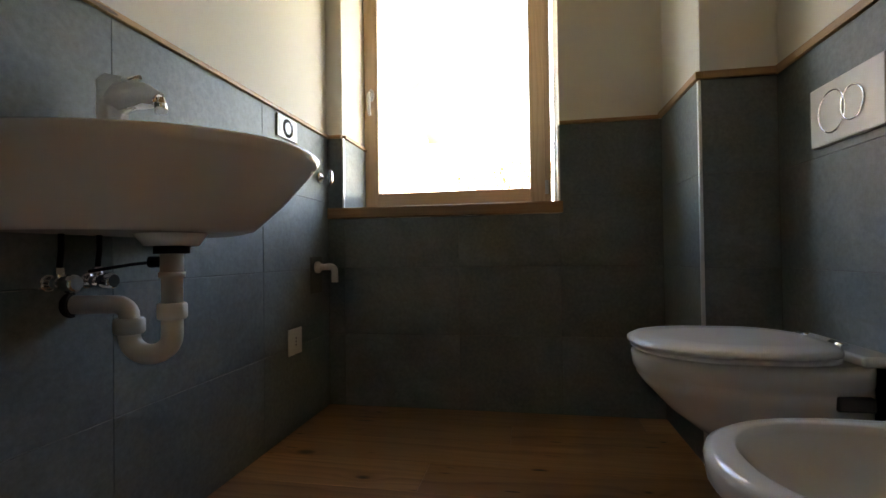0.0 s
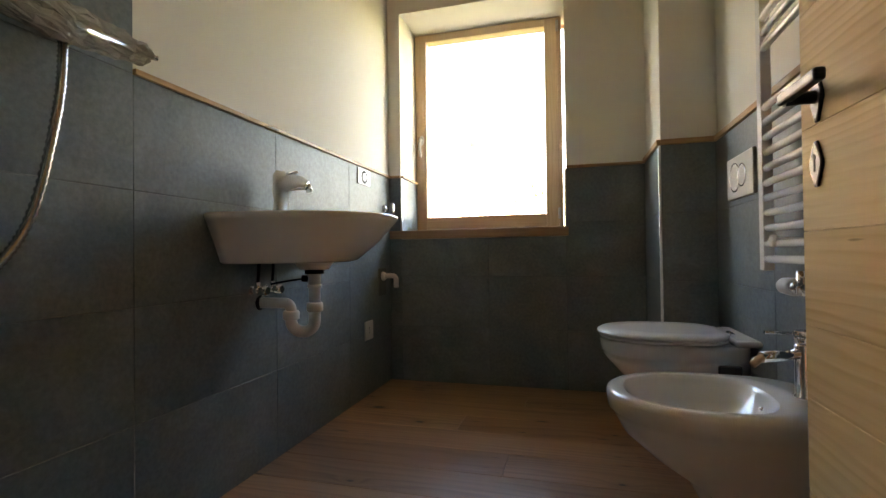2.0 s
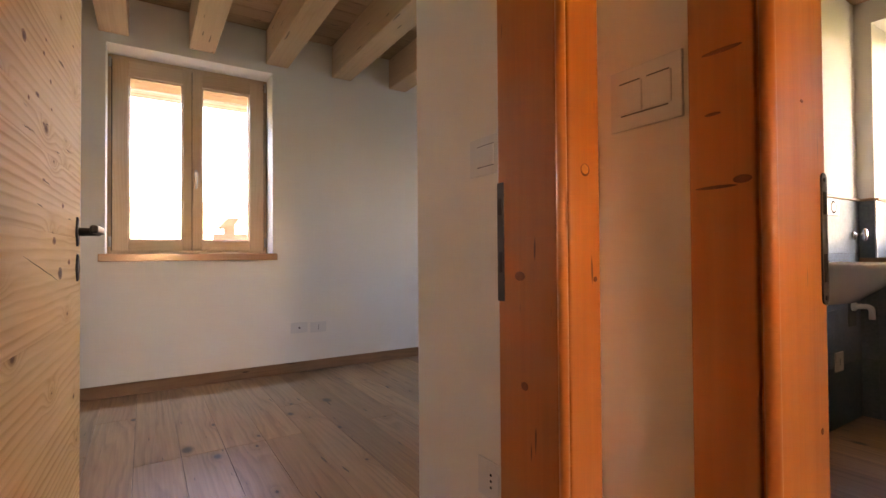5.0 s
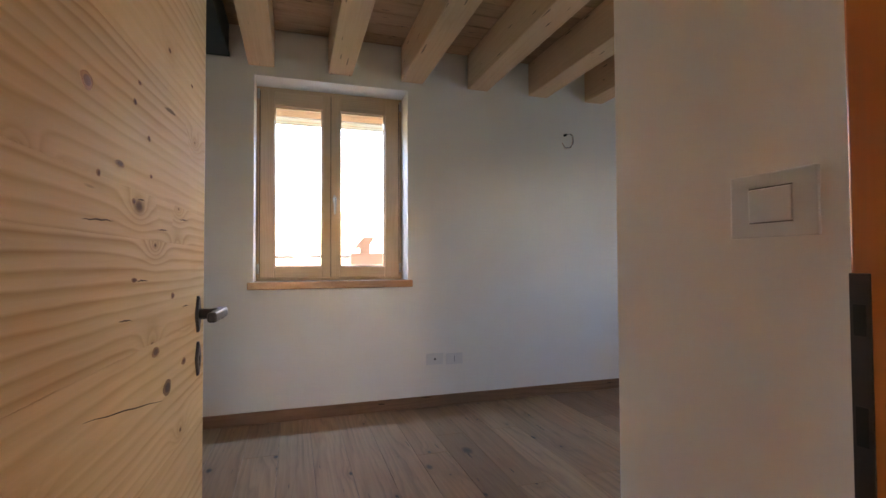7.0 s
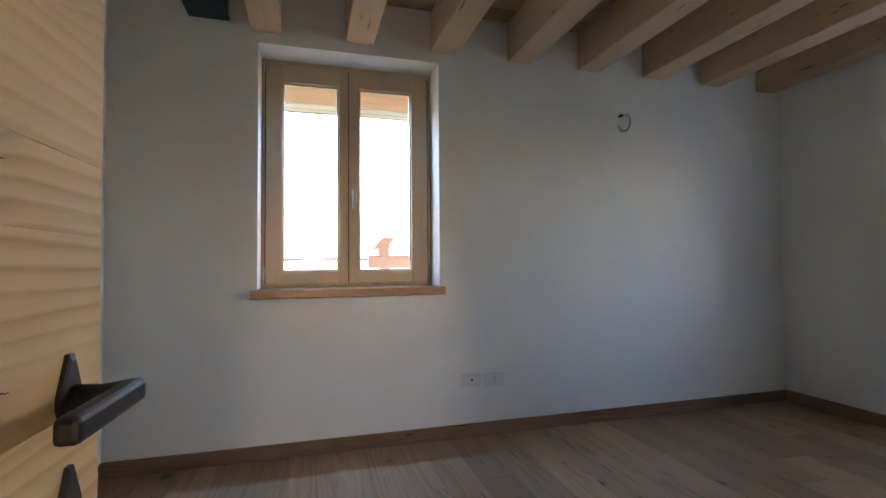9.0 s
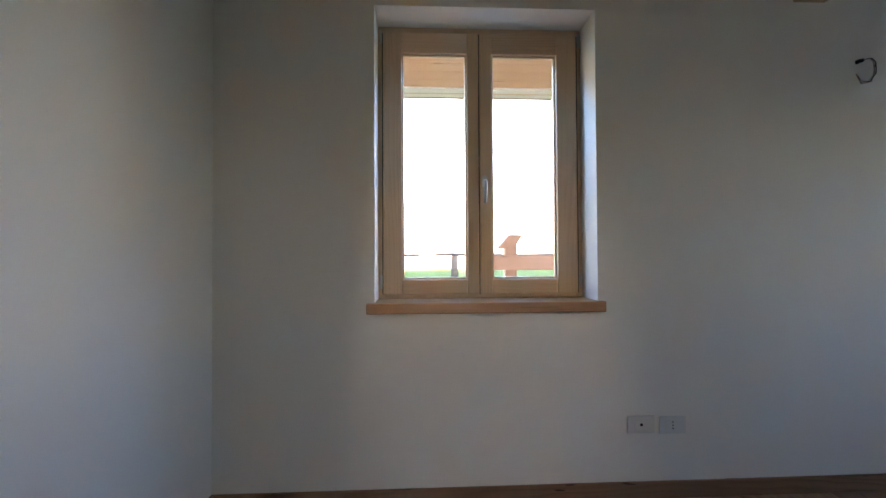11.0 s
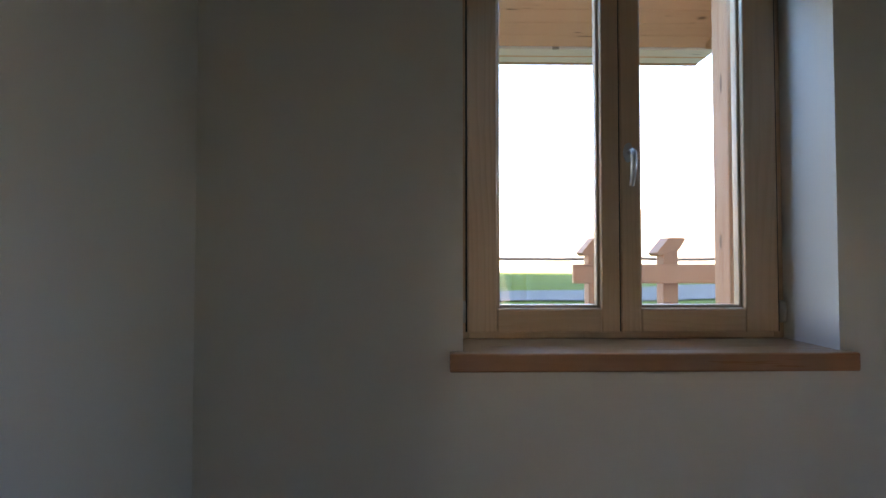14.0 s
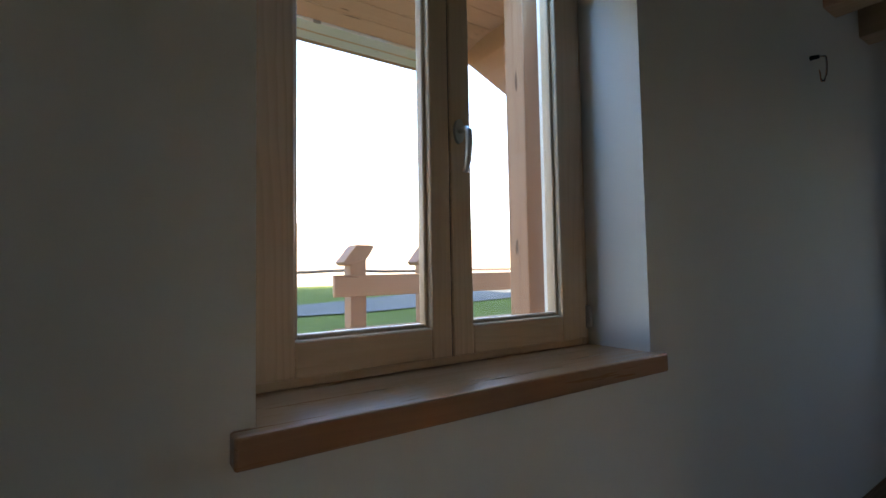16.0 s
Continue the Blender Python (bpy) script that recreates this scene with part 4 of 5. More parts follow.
def washer_outlet():
    v = thing("washer_outlet", (XT, 1.95, 0.71), "white plastic washing-machine drain elbow in a dark wall box", "drain elbow")
    part("wall_box", new_box(XT, XT + 0.006, 1.885, 2.012, 0.62, 0.805, 0.002), GROUT, v, "dark square recess plate")
    bm = bmesh.new()
    tube(bm, [(XT + 0.006, 1.945, 0.752), (XT + 0.02, 1.945, 0.752), (XT + 0.03, 1.945, 0.752)], [0.03, 0.03, 0.022], 16)
    part("nut", bm, PVC, v)
    bm = bmesh.new()
    tube(bm, [(XT + 0.02, 1.945, 0.752), (XT + 0.07, 1.945, 0.755)] + [Vector((XT + 0.08 + 0.025 * math.sin(radians(a)), 1.945, 0.73 + 0.025 * math.cos(radians(a)))) for a in range(0, 91, 18)] + [(XT + 0.105, 1.945, 0.675)], 0.017, 14)
    part("elbow", bm, PVC, v)


washer_outlet()


def egg(x_tip, x_back, yc, half, z, n=44, flat=0.0, sq=2.25):
    """Plan of a bowl: blunt round nose at x_tip, wider in the middle, cut straight at the back."""
    pts = []
    L = x_back - x_tip
    for i in range(n):
        a = 2 * math.pi * i / n
        c, s = math.cos(a), math.sin(a)
        k = sq if c < 0 else 3.6
        x = x_tip + L * 0.52 + L * (0.52 if c < 0 else 0.48) * math.copysign(abs(c) ** (2 / k), c)
        y = yc + half * math.copysign(abs(s) ** (2 / 2.3), s)
        pts.append(Vector((x, y, z)))
    return pts


def toilet():
    yc, xb = 1.22, XR - 0.011
    t = thing("toilet", (0.65, yc, 0.27), "white wall-hung ceramic toilet with closed lid in film", "toilet")
    rings = [egg(0.60, xb, yc, 0.10, 0.265), egg(0.53, xb, yc, 0.15, 0.28), egg(0.45, xb, yc, 0.195, 0.34), egg(0.385, xb, yc, 0.218, 0.41), egg(0.365, xb, yc, 0.222, 0.438), egg(0.372, xb, yc, 0.216, 0.446),
             egg(0.358, xb, yc, 0.228, 0.455), egg(0.352, xb, yc, 0.232, 0.498), egg(0.36, xb, yc, 0.226, 0.508), egg(0.385, xb, yc, 0.205, 0.511)]
    part("bowl", loft(bmesh.new(), rings), CERAMIC, t)
    seat = [egg(0.385, 0.87, yc, 0.205, 0.5112), egg(0.36, 0.87, yc, 0.226, 0.5155), egg(0.350, 0.87, yc, 0.234, 0.518), egg(0.350, 0.87, yc, 0.234, 0.525), egg(0.38, 0.87, yc, 0.21, 0.528)]
    part("seat", loft(bmesh.new(), seat), ENAMEL, t)
    lid = [egg(0.38, 0.87, yc, 0.21, 0.5282), egg(0.350, 0.87, yc, 0.234, 0.531), egg(0.341, 0.87, yc, 0.241, 0.534), egg(0.342, 0.87, yc, 0.240, 0.542), egg(0.36, 0.86, yc, 0.222, 0.551), egg(0.44, 0.83, yc, 0.15, 0.554)]
    part("lid", loft(bmesh.new(), lid), ENAMEL, t, "white lid under clinging clear film")
    bm = bmesh.new()
    box(bm, 0.852, xb, yc - 0.205, yc + 0.205, 0.51, 0.538, 0.012, 3)
    part("rear_deck", bm, CERAMIC, t)
    for s in (-1, 1):
        rod_bm = rod(bmesh.new(), (0.868, yc + s * 0.08 - 0.03, 0.546), (0.868, yc + s * 0.08 + 0.03, 0.546), 0.011, 12)
        part("hinge", rod_bm, CHROME, t)
    bm = new_box(0.785, 0.87, yc - 0.2235, yc - 0.20, 0.405, 0.442, 0.006)
    part("side_recess", bm, RECESS, t, "dark fixing recess")


toilet()


def bidet():
    yc, xb = 0.528, XR - 0.011
    t = thing("bidet", (0.7, yc, 0), "white ceramic bidet standing on the plank floor", "bidet")
    outer = [egg(0.655, xb, yc, 0.125, 0), egg(0.64, xb, yc, 0.13, 0.02931), egg(0.60, xb, yc, 0.135, 0.1368), egg(0.565, xb, yc, 0.15, 0.2003), egg(0.47, xb, yc, 0.195, 0.2639), egg(0.385, xb, yc, 0.225, 0.3371), egg(0.358, xb, yc, 0.234, 0.386),
             egg(0.352, xb, yc, 0.238, 0.4007), egg(0.340, xb, yc, 0.246, 0.4104), egg(0.336, xb, yc, 0.248, 0.4446), egg(0.340, xb, yc, 0.245, 0.4573), egg(0.352, xb, yc, 0.236, 0.4641)]
    inner = [egg(0.386, 0.80, yc, 0.205, 0.4638, sq=2.1), egg(0.390, 0.797, yc, 0.201, 0.4615, sq=2.1), egg(0.40, 0.79, yc, 0.193, 0.4495, sq=2.1), egg(0.45, 0.76, yc, 0.15, 0.3909, sq=2.1), egg(0.53, 0.70, yc, 0.07, 0.3537, sq=2.1), egg(0.60, 0.64, yc, 0.02, 0.3499, sq=2.1)]
    part("bowl", loft(bmesh.new(), outer + inner), CERAMIC, t)
    bm = bmesh.new()
    rod(bm, (0.772, yc, 0.412), (0.786, yc, 0.418), 0.012, 16)
    part("overflow_ring", bm, CHROME, t)
    bm = bmesh.new()
    rod(bm, (0.62, yc, 0.343), (0.62, yc, 0.349), 0.03, 20)
    part("drain_plug", bm, CHROME, t)
    bm = rod(bmesh.new(), (0.60, yc - 0.128, 0.19), (0.60, yc - 0.142, 0.19), 0.011, 12)
    part("bolt_cap", bm, CERAMIC, t)


bidet()


def bidet_tap():
    x, y = 0.885, 0.505
    t = thing("bidet_tap", (x, y, 0.464), "polished chrome single-lever bidet mixer", "tap")
    bm = bmesh.new()
    tube(bm, [(x, y, 0.4652), (x, y, 0.4725), (x, y, 0.4774), (x, y, 0.6165), (x, y, 0.6214), (x, y, 0.6238)], [0.036, 0.036, 0.03, 0.03, 0.029, 0.02], 24)
    part("body", bm, CHROME, t)
    bm = bmesh.new()
    rod(bm, (x - 0.02, y - 0.005, 0.5945), (x - 0.125, y - 0.03, 0.5848), 0.016, 18)
    s = part("spout", bm, CHROME, t)
    bm = bmesh.new()
    tube(bm, [(x - 0.12, y - 0.029, 0.5872), (x - 0.138, y - 0.034, 0.575), (x - 0.152, y - 0.038, 0.5628)], [0.010, 0.0115, 0.0105], 16)
    part("aerator", bm, SEAL, s, "copper-toned swivel aerator")
    bm = bmesh.new()
    tube(bm, [(x, y, 0.625), (x, y, 0.6604), (x, y, 0.64)], [0.029, 0.03, 0.026], 24)
    rod(bm, (x - 0.02, y - 0.004, 0.6531), (x - 0.115, y - 0.027, 0.6568), 0.0045, 10)
    part("lever", bm, CHROME, t)
    bm = rod(bmesh.new(), (x + 0.032, y - 0.02, 0.4945), (x + 0.05, y - 0.03, 0.5494), 0.004, 8)
    part("popup_rod", bm, CHROME, t)


bidet_tap()


def flush_plate():
    t = thing("flush_plate", (XR - 0.011, 1.22, 1.21), "white dual-button toilet flush plate on slate", "flush plate")
    xf = XR - 0.0105
    part("plate", new_box(xf - 0.018, xf, 1.042, 1.366, 1.124, 1.31, 0.005), PLATE, t)
    for y, r in ((1.255, 0.062), (1.165, 0.047)):
        bm = bmesh.new()
        tube(bm, arc((xf - 0.019, y, 1.217), (0, 1, 0), (0, 0, 1), r, 0, 360, 36), 0.0028, 8, caps=False)
        b = part("button_ring", bm, CHROME, t, "thin chrome ring")
        bm = bmesh.new()
        tube(bm, [(xf - 0.017, y, 1.217), (xf - 0.0205, y, 1.217)], r * 0.94, 32)
        part("button", bm, PLATE, t)


flush_plate()


def towel_radiator():
    t = thing("towel_radiator", (0.88, 0.36, 0.81), "white tubular towel radiator on the tiled wall", "radiator")
    y0, y1 = 0.025, 0.742
    for a in (y0 - 0.038, y1):
        part("upright", new_box(0.862, 0.896, a, a + 0.038, 0.826, 2.06, 0.004), ENAMEL, t)
    zs = [0.866 + 0.0511 * i for i in range(11)] + [1.580, 1.632, 1.684] + [1.83, 1.882, 1.934, 1.986]
    for z in zs:
        bm = bmesh.new()
        tube(bm, [(0.876, y0 - 0.002, z), (0.872, y0 + 0.012, z), (0.868, y0 + 0.04, z), (0.866, (y0 + y1) / 2, z), (0.868, y1 - 0.04, z), (0.872, y1 - 0.012, z), (0.876, y1 + 0.002, z)], [0.010, 0.012, 0.0125, 0.0125, 0.0125, 0.012, 0.010], 14)
        part("tube", bm, ENAMEL, t)
    for y in (0.09, 0.36, 0.64):
        for z in (0.925, 1.85):
            bm = rod(bmesh.new(), (0.862, y, z), (XR - 0.01, y, z), 0.011, 12)
            tube(bm, [(0.846, y, z), (0.850, y, z), (0.862, y, z)], [0.015, 0.02, 0.02], 16)
            part("wall_bracket", bm, ENAMEL, t)


towel_radiator()


def radiator_valves():
    t = thing("radiator_valve", (0.87, 0.45, 0.785), "chrome radiator valve with white thermostat head", "valve")
    bm = bmesh.new()
    tube(bm, [(0.868, 0.60, 0.785), (0.868, 0.595, 0.785), (0.868, 0.53, 0.785), (0.868, 0.525, 0.785)], [0.02, 0.025, 0.027, 0.022], 18)
    part("thermostat_head", bm, PLATE, t, "white ribbed thermostat head")
    bm = bmesh.new()
    tube(bm, [(0.868, 0.528, 0.785), (0.868, 0.50, 0.785)], [0.02, 0.018], 14)
    rod(bm, (0.868, 0.47, 0.765), (0.868, 0.47, 0.835), 0.019, 14)
    rod(bm, (0.868, 0.385, 0.765), (0.868, 0.385, 0.835), 0.019, 14)
    rod(bm, (0.868, 0.505, 0.785), (0.868, 0.36, 0.785), 0.015, 14)
    part("body", bm, CHROME, t)
    for y in (0.47, 0.385):
        part("wall_pipe", rod(bmesh.new(), (0.868, y, 0.775), (XR - 0.01, y, 0.775), 0.010, 12), CHROME, t)


radiator_valves()


HOSE = plain("ribbed_hose_steel", (0.36, 0.36, 0.38), 0.24, 1.0, 0.5, 0.1).m


def shower():
    t = thing("shower_mixer", (XL, -0.2, 1.47), "chrome shower mixer bagged in clear plastic film", "shower mixer")
    bm = bmesh.new()
    rod(bm, (-0.975, -0.40, 1.485), (-0.975, -0.06, 1.485), 0.024, 18)
    for y in (-0.33, -0.13):
        rod(bm, (XL + 0.01, y, 1.485), (-0.975, y, 1.485), 0.016, 14)
    part("body", bm, CHROME, t)
    bm = bmesh.new()
    tube(bm, [(-0.975, -0.09, 1.485), (-0.95, -0.04, 1.48), (-0.92, 0.01, 1.475)], [0.012, 0.010, 0.007], 12)
    part("lever", bm, CHROME, t)
    rnd = random.Random(9)
    bm = tube(bmesh.new(), [(-0.97, -0.47, 1.53), (-0.965, -0.43, 1.51), (-0.965, -0.38, 1.50), (-0.965, -0.30, 1.49), (-0.965, -0.22, 1.48), (-0.965, -0.14, 1.485), (-0.955, -0.06, 1.48), (-0.94, -0.02, 1.475), (-0.93, 0.0, 1.472)],
              [0.025, 0.055, 0.05, 0.055, 0.048, 0.042, 0.036, 0.03, 0.012], 16, caps=False)
    bmesh.ops.subdivide_edges(bm, edges=bm.edges, cuts=2, use_grid_fill=True)
    for v in bm.verts:
        v.co += Vector((rnd.uniform(-1, 1), rnd.uniform(-1, 1), rnd.uniform(-1, 1))) * 0.0045 + 0.012 * noise.noise_vector(v.co * 22)
    for f in bm.faces:
        f.smooth = False
    part("wrapping", bm, FILM, t, "crumpled clear plastic wrapping")
    h = thing("shower_hose", (-0.98, -0.3, 0.6), "ribbed chrome shower hose hanging from the mixer", "hose")
    P = [Vector((-0.975, -0.215, 1.462)), Vector((-0.985, -0.225, 1.25)), Vector((-0.99, -0.30, 0.95)), Vector((-0.99, -0.46, 0.80)), Vector((-0.99, -0.62, 0.86)), Vector((-0.99, -0.70, 1.1)), Vector((-0.99, -0.74, 1.5)), Vector((-0.99, -0.75, 1.9))]
    fine, rad = [], []
    n = 230
    for i in range(n + 1):
        f = i / n * (len(P) - 1)
        j = min(int(f), len(P) - 2)
        u = f - j
        p0, p1, p2, p3 = P[max(j - 1, 0)], P[j], P[j + 1], P[min(j + 2, len(P) - 1)]
        fine.append(0.5 * ((2 * p1) + (p2 - p0) * u + (2 * p0 - 5 * p1 + 4 * p2 - p3) * u * u + (3 * p1 - p0 - 3 * p2 + p3) * u ** 3))
        rad.append(0.0125 if i % 2 else 0.009)
    part("hose", tube(bmesh.new(), fine, rad, 10), HOSE, h)
    part("nut", rod(bmesh.new(), (-0.975, -0.215, 1.475), (-0.976, -0.216, 1.435), 0.014, 12), CHROME, h)
    part("handset", tube(bmesh.new(), [(-0.99, -0.75, 1.88), (-0.98, -0.74, 2.0), (-0.95, -0.70, 2.1)], [0.012, 0.015, 0.03], 14), CHROME, h)


shower()


def round_rect(x0, x1, y0, y1, r, z, n=6):
    pts = []
    for cx, cy, a0 in ((x1 - r, y1 - r, 0), (x0 + r, y1 - r, 90), (x0 + r, y0 + r, 180), (x1 - r, y0 + r, 270)):
        for i in range(n + 1):
            a = radians(a0 + 90 * i / n)
            pts.append(Vector((cx + r * math.cos(a), cy + r * math.sin(a), z)))
    return pts


def shower_tray():
    t = thing("shower_tray", (-0.64, -0.46, 0), "white acrylic square shower tray on the floor", "shower tray")
    x0, x1, y0, y1 = XL + 0.012, -0.232, YF + 0.004, 0.025
    rings = [round_rect(x0, x1, y0, y1, 0.012, 0.0), round_rect(x0, x1, y0, y1, 0.012, 0.092), round_rect(x0 + 0.006, x1 - 0.006, y0 + 0.006, y1 - 0.006, 0.012, 0.1),
             round_rect(x0 + 0.06, x1 - 0.06, y0 + 0.06, y1 - 0.06, 0.13, 0.1), round_rect(x0 + 0.075, x1 - 0.075, y0 + 0.075, y1 - 0.075, 0.12, 0.088), round_rect(x0 + 0.10, x1 - 0.10, y0 + 0.10, y1 - 0.10, 0.11, 0.05), round_rect(-0.5, -0.4, -0.22, -0.12, 0.04, 0.042)]
    part("basin", loft(bmesh.new(), rings), TRAY, t)
    bm = bmesh.new()
    tube(bm, [(-0.43, -0.165, 0.042), (-0.43, -0.165, 0.058), (-0.43, -0.165, 0.066), (-0.43, -0.165, 0.07)], [0.062, 0.062, 0.05, 0.02], 28)
    part("drain_cover", bm, CHROME, t, "domed chrome drain cover")


shower_tray()


def lamp_wire(at, u, out, curl, label):
    """A lamp point: a short conduit stub with loose wires."""
    c, u, o = Vector(at), Vector(u), Vector(out)
    z = Vector((0, 0, 1))
    t = thing("lamp_cable", at, label, "cable", "bare lamp points")
    bm = bmesh.new()
    tube(bm, [c, c + o * 0.012, c + o * 0.04 - z * 0.004], [0.013, 0.012, 0.010], 12)
    part("conduit_end", bm, RUBBER, t)
    for i, (mat, k, d) in enumerate(((DARK, 1.0, 0.0), (COPPER, 0.8, 0.010), (OLD_WIRE, 0.9, -0.010))):
        pts = [c + o * 0.035, c + o * 0.06 + u * (0.03 + d), c + o * 0.055 + u * (0.065 * k + d) - z * 0.02, c + o * 0.05 + u * (0.07 * k) - z * 0.06 * curl, c + o * 0.045 + u * (0.035 + d) - z * (0.095 * curl), c + o * 0.05 - u * (0.03 * k) - z * (0.10 * curl + d), c + o * 0.055 - u * (0.05 + d) - z * (0.075 * curl - d)]
        part("wire", tube(bmesh.new(), pts, 0.0024, 8), mat, t)


OLD_WIRE = plain("grey_wire", (0.35, 0.35, 0.34), 0.5).m
lamp_wire((WX, 0.62, 2.552), (0, 1, 0), (1, 0, 0), 1.4, "loose lamp wires from a bare wall outlet")
lamp_wire((XL, 0.655, 2.225), (0, 1, 0), (1, 0, 0), 1.8, "loose lamp wires hanging from the bathroom wall")

# ---- bedroom and hall plates ----
plate_on("wall_socket", "white aerial socket plate low on the wall", "wall socket", (WX, -0.742, 0.422), (0, 1, 0), (1, 0, 0), 0.158, 0.10, "tv", "bedroom socket plates")
plate_on("wall_socket", "white power socket plate low on the wall", "wall socket", (WX, -0.556, 0.415), (0, 1, 0), (1, 0, 0), 0.158, 0.10, "socket", "bedroom socket plates")
plate_on("light_switch", "white plastic light switch inside the bedroom door", "light switch", (-0.940, PN, 1.395), (1, 0, 0), (0, -1, 0), 0.158, 0.115, "switch")
plate_on("light_switch", "white two-rocker light switch between the door frames", "light switch", (-0.420, HY, 1.425), (1, 0, 0), (0, -1, 0), 0.160, 0.128, "three")
plate_on("wall_socket", "white socket plate low beside the door", "wall socket", (-0.925, PN, 0.45), (1, 0, 0), (0, -1, 0), 0.13, 0.11, "socket")


# ---- baseboards ----
def skirting(name, x0, x1, y0, y1, mat):
    solid(name, new_box(x0, x1, y0, y1, 0.0, 0.098, 0.004), mat, "brown oak skirting board", "baseboard", "structure")


skirting("baseboard", WX, WX + 0.016, SY + 0.016, NY - 0.016, BASE_Y)
skirting("baseboard", WX, EX, SY, SY + 0.016, BASE_X)
skirting("baseboard", WX, EX, NY - 0.016, NY, BASE_X)
skirting("baseboard", EX - 0.016, EX, PN + 0.02, NY - 0.016, BASE_Y)
skirting("baseboard", EX - 0.016, -0.76, PN - 0.016, PN, BASE_X)


# ---- tile trim ----
def trim(name, bm, mat, label):
    solid(name, bm, mat, label, "trim", "structure")


RZ0, RZ1 = 1.452, 1.470
trim("trim_rail", new_box(XL, XL + 0.022, 0.034, YB, RZ0, RZ1, 0.003), RAIL_Y, "slim larch strip along the tile top")
trim("trim_rail", new_box(XL + 0.022, -0.958, YB - 0.022, YB, RZ0, RZ1, 0.003), RAIL_X, "slim larch strip along the tile top")
trim("trim_rail", new_box(0.2, BX - 0.022, YB - 0.022, YB, RZ0, RZ1, 0.003), RAIL_X, "slim larch strip along the tile top")
trim("trim_rail", new_box(BX - 0.022, BX, BY - 0.022, YB, RZ0 + 0.004, RZ1 + 0.014, 0.003), RAIL_Y, "slim larch strip along the tile top")
trim("trim_rail", new_box(BX, XR, BY - 0.022, BY, RZ0 + 0.004, RZ1 + 0.014, 0.003), RAIL_X, "slim larch strip along the tile top")
trim("trim_rail", new_box(XR - 0.022, XR, -0.9, BY - 0.022, RZ0 + 0.004, RZ1 + 0.014, 0.003), RAIL_Y, "slim larch strip along the tile top")
trim("trim_rail", new_box(-0.958, -0.936, YB, 2.466, RZ0, RZ1, 0.003), RAIL_Y, "slim larch strip along the tile top")
trim("trim_edge", new_box(BX - 0.013, BX - 0.0005, BY - 0.013, BY - 0.0005, 0.0, RZ0, 0.002), ALU, "slim aluminium tile corner profile")
trim("trim_edge", new_box(-0.958, -0.946, YB - 0.012, YB, 1.07, RZ0, 0.002), ALU, "slim aluminium tile corner profile")
trim("trim_edge", new_box(0.188, 0.2, YB - 0.012, YB, 1.07, RZ0, 0.002), ALU, "slim aluminium tile corner profile")


# ---- outside ----
def ground_z(x, y):
    d = max(0.0, -6.0 - x)
    z = 0.28 + 0.024 * min(d, 20)
    if d > 22:
        z -= 0.012 * (d - 22) ** 1.35 if d < 90 else 0.012 * 68 ** 1.35
    return z + 0.05 * noise.noise((x * 0.25, y * 0.25, 0))


def ground():
    bm = bmesh.new()
    xs = [300, 120, 60, 30, 12, 6, 3.75, 3.5, -4.7, -4.88] + [-5.3 - 0.6 * i for i in range(52)] + [-40, -50, -65, -90, -130, -200, -300]
    ys = [-300, -150, -80, -40, -20, -12, -8, -6.3, -6.1, -4.6, -4.2, -4.0, -3.5, -3, -2, -1, 0, 1, 2, 2.5, 2.61] + [3 + 1.0 * i for i in range(21)] + [26, 32, 45, 80, 150, 300]
    rows = [[bm.verts.new((x, y, -0.3 if -4.75 < x < 3.6 and -6.15 < y < 2.55 else ground_z(x, y))) for y in ys] for x in xs]
    for a, b in zip(rows, rows[1:]):
        for j in range(len(ys) - 1):
            bm.faces.new((a[j], a[j + 1], b[j + 1], b[j])).smooth = True
    return solid("ground", bm, GRASS, "green meadow grass around the house", "ground", "structure")


ground()
bm = bmesh.new()
rows = []
for i in range(60):
    y = -14 + i * 0.8
    xa, xb = -13.9 - 0.15 * y + 0.2 * math.sin(y * 0.5), -17.0 - 0.25 * y + 0.3 * math.sin(y * 0.4 + 1)
    rows.append([bm.verts.new((xa + (xb - xa) * k / 6, y, ground_z(xa + (xb - xa) * k / 6, y) + 0.03)) for k in range(7)])
for a, b in zip(rows, rows[1:]):
    for j in range(6):
        bm.faces.new((a[j], a[j + 1], b[j + 1], b[j])).smooth = True
solid("road", bm, GRAVEL, "pale grey gravel lane through the meadow", "road", "structure")

solid("porch_floor", new_box(-6.9, -4.92, -5.5, 2.6, 0.1, 0.345, 0.006), PORCH_Y, "larch porch floor along the house", "porch floor", "structure")
solid("pavement", new_box(-3.8, 5.5, 2.64, 5.2, 0.0, 0.34, 0.01), GRAVEL, "pale gravel strip along the house wall", "pavement", "structure")

# far sunlit hillside
bm = bmesh.new()
rows = []
for i in range(40):
    y = -260 + i * 13
    rows.append([bm.verts.new((-70 - k * 14, y, -6 + (k * 2.6) + 4 * noise.noise((k * 0.4, y * 0.02, 3)))) for k in range(14)])
for a, b in zip(rows, rows[1:]):
    for j in range(13):
        bm.faces.new((a[j], a[j + 1], b[j + 1], b[j])).smooth = True
solid("backdrop", bm, MEADOW_FAR, "distant sunlit dry hillside across the valley", "hillside", "structure")


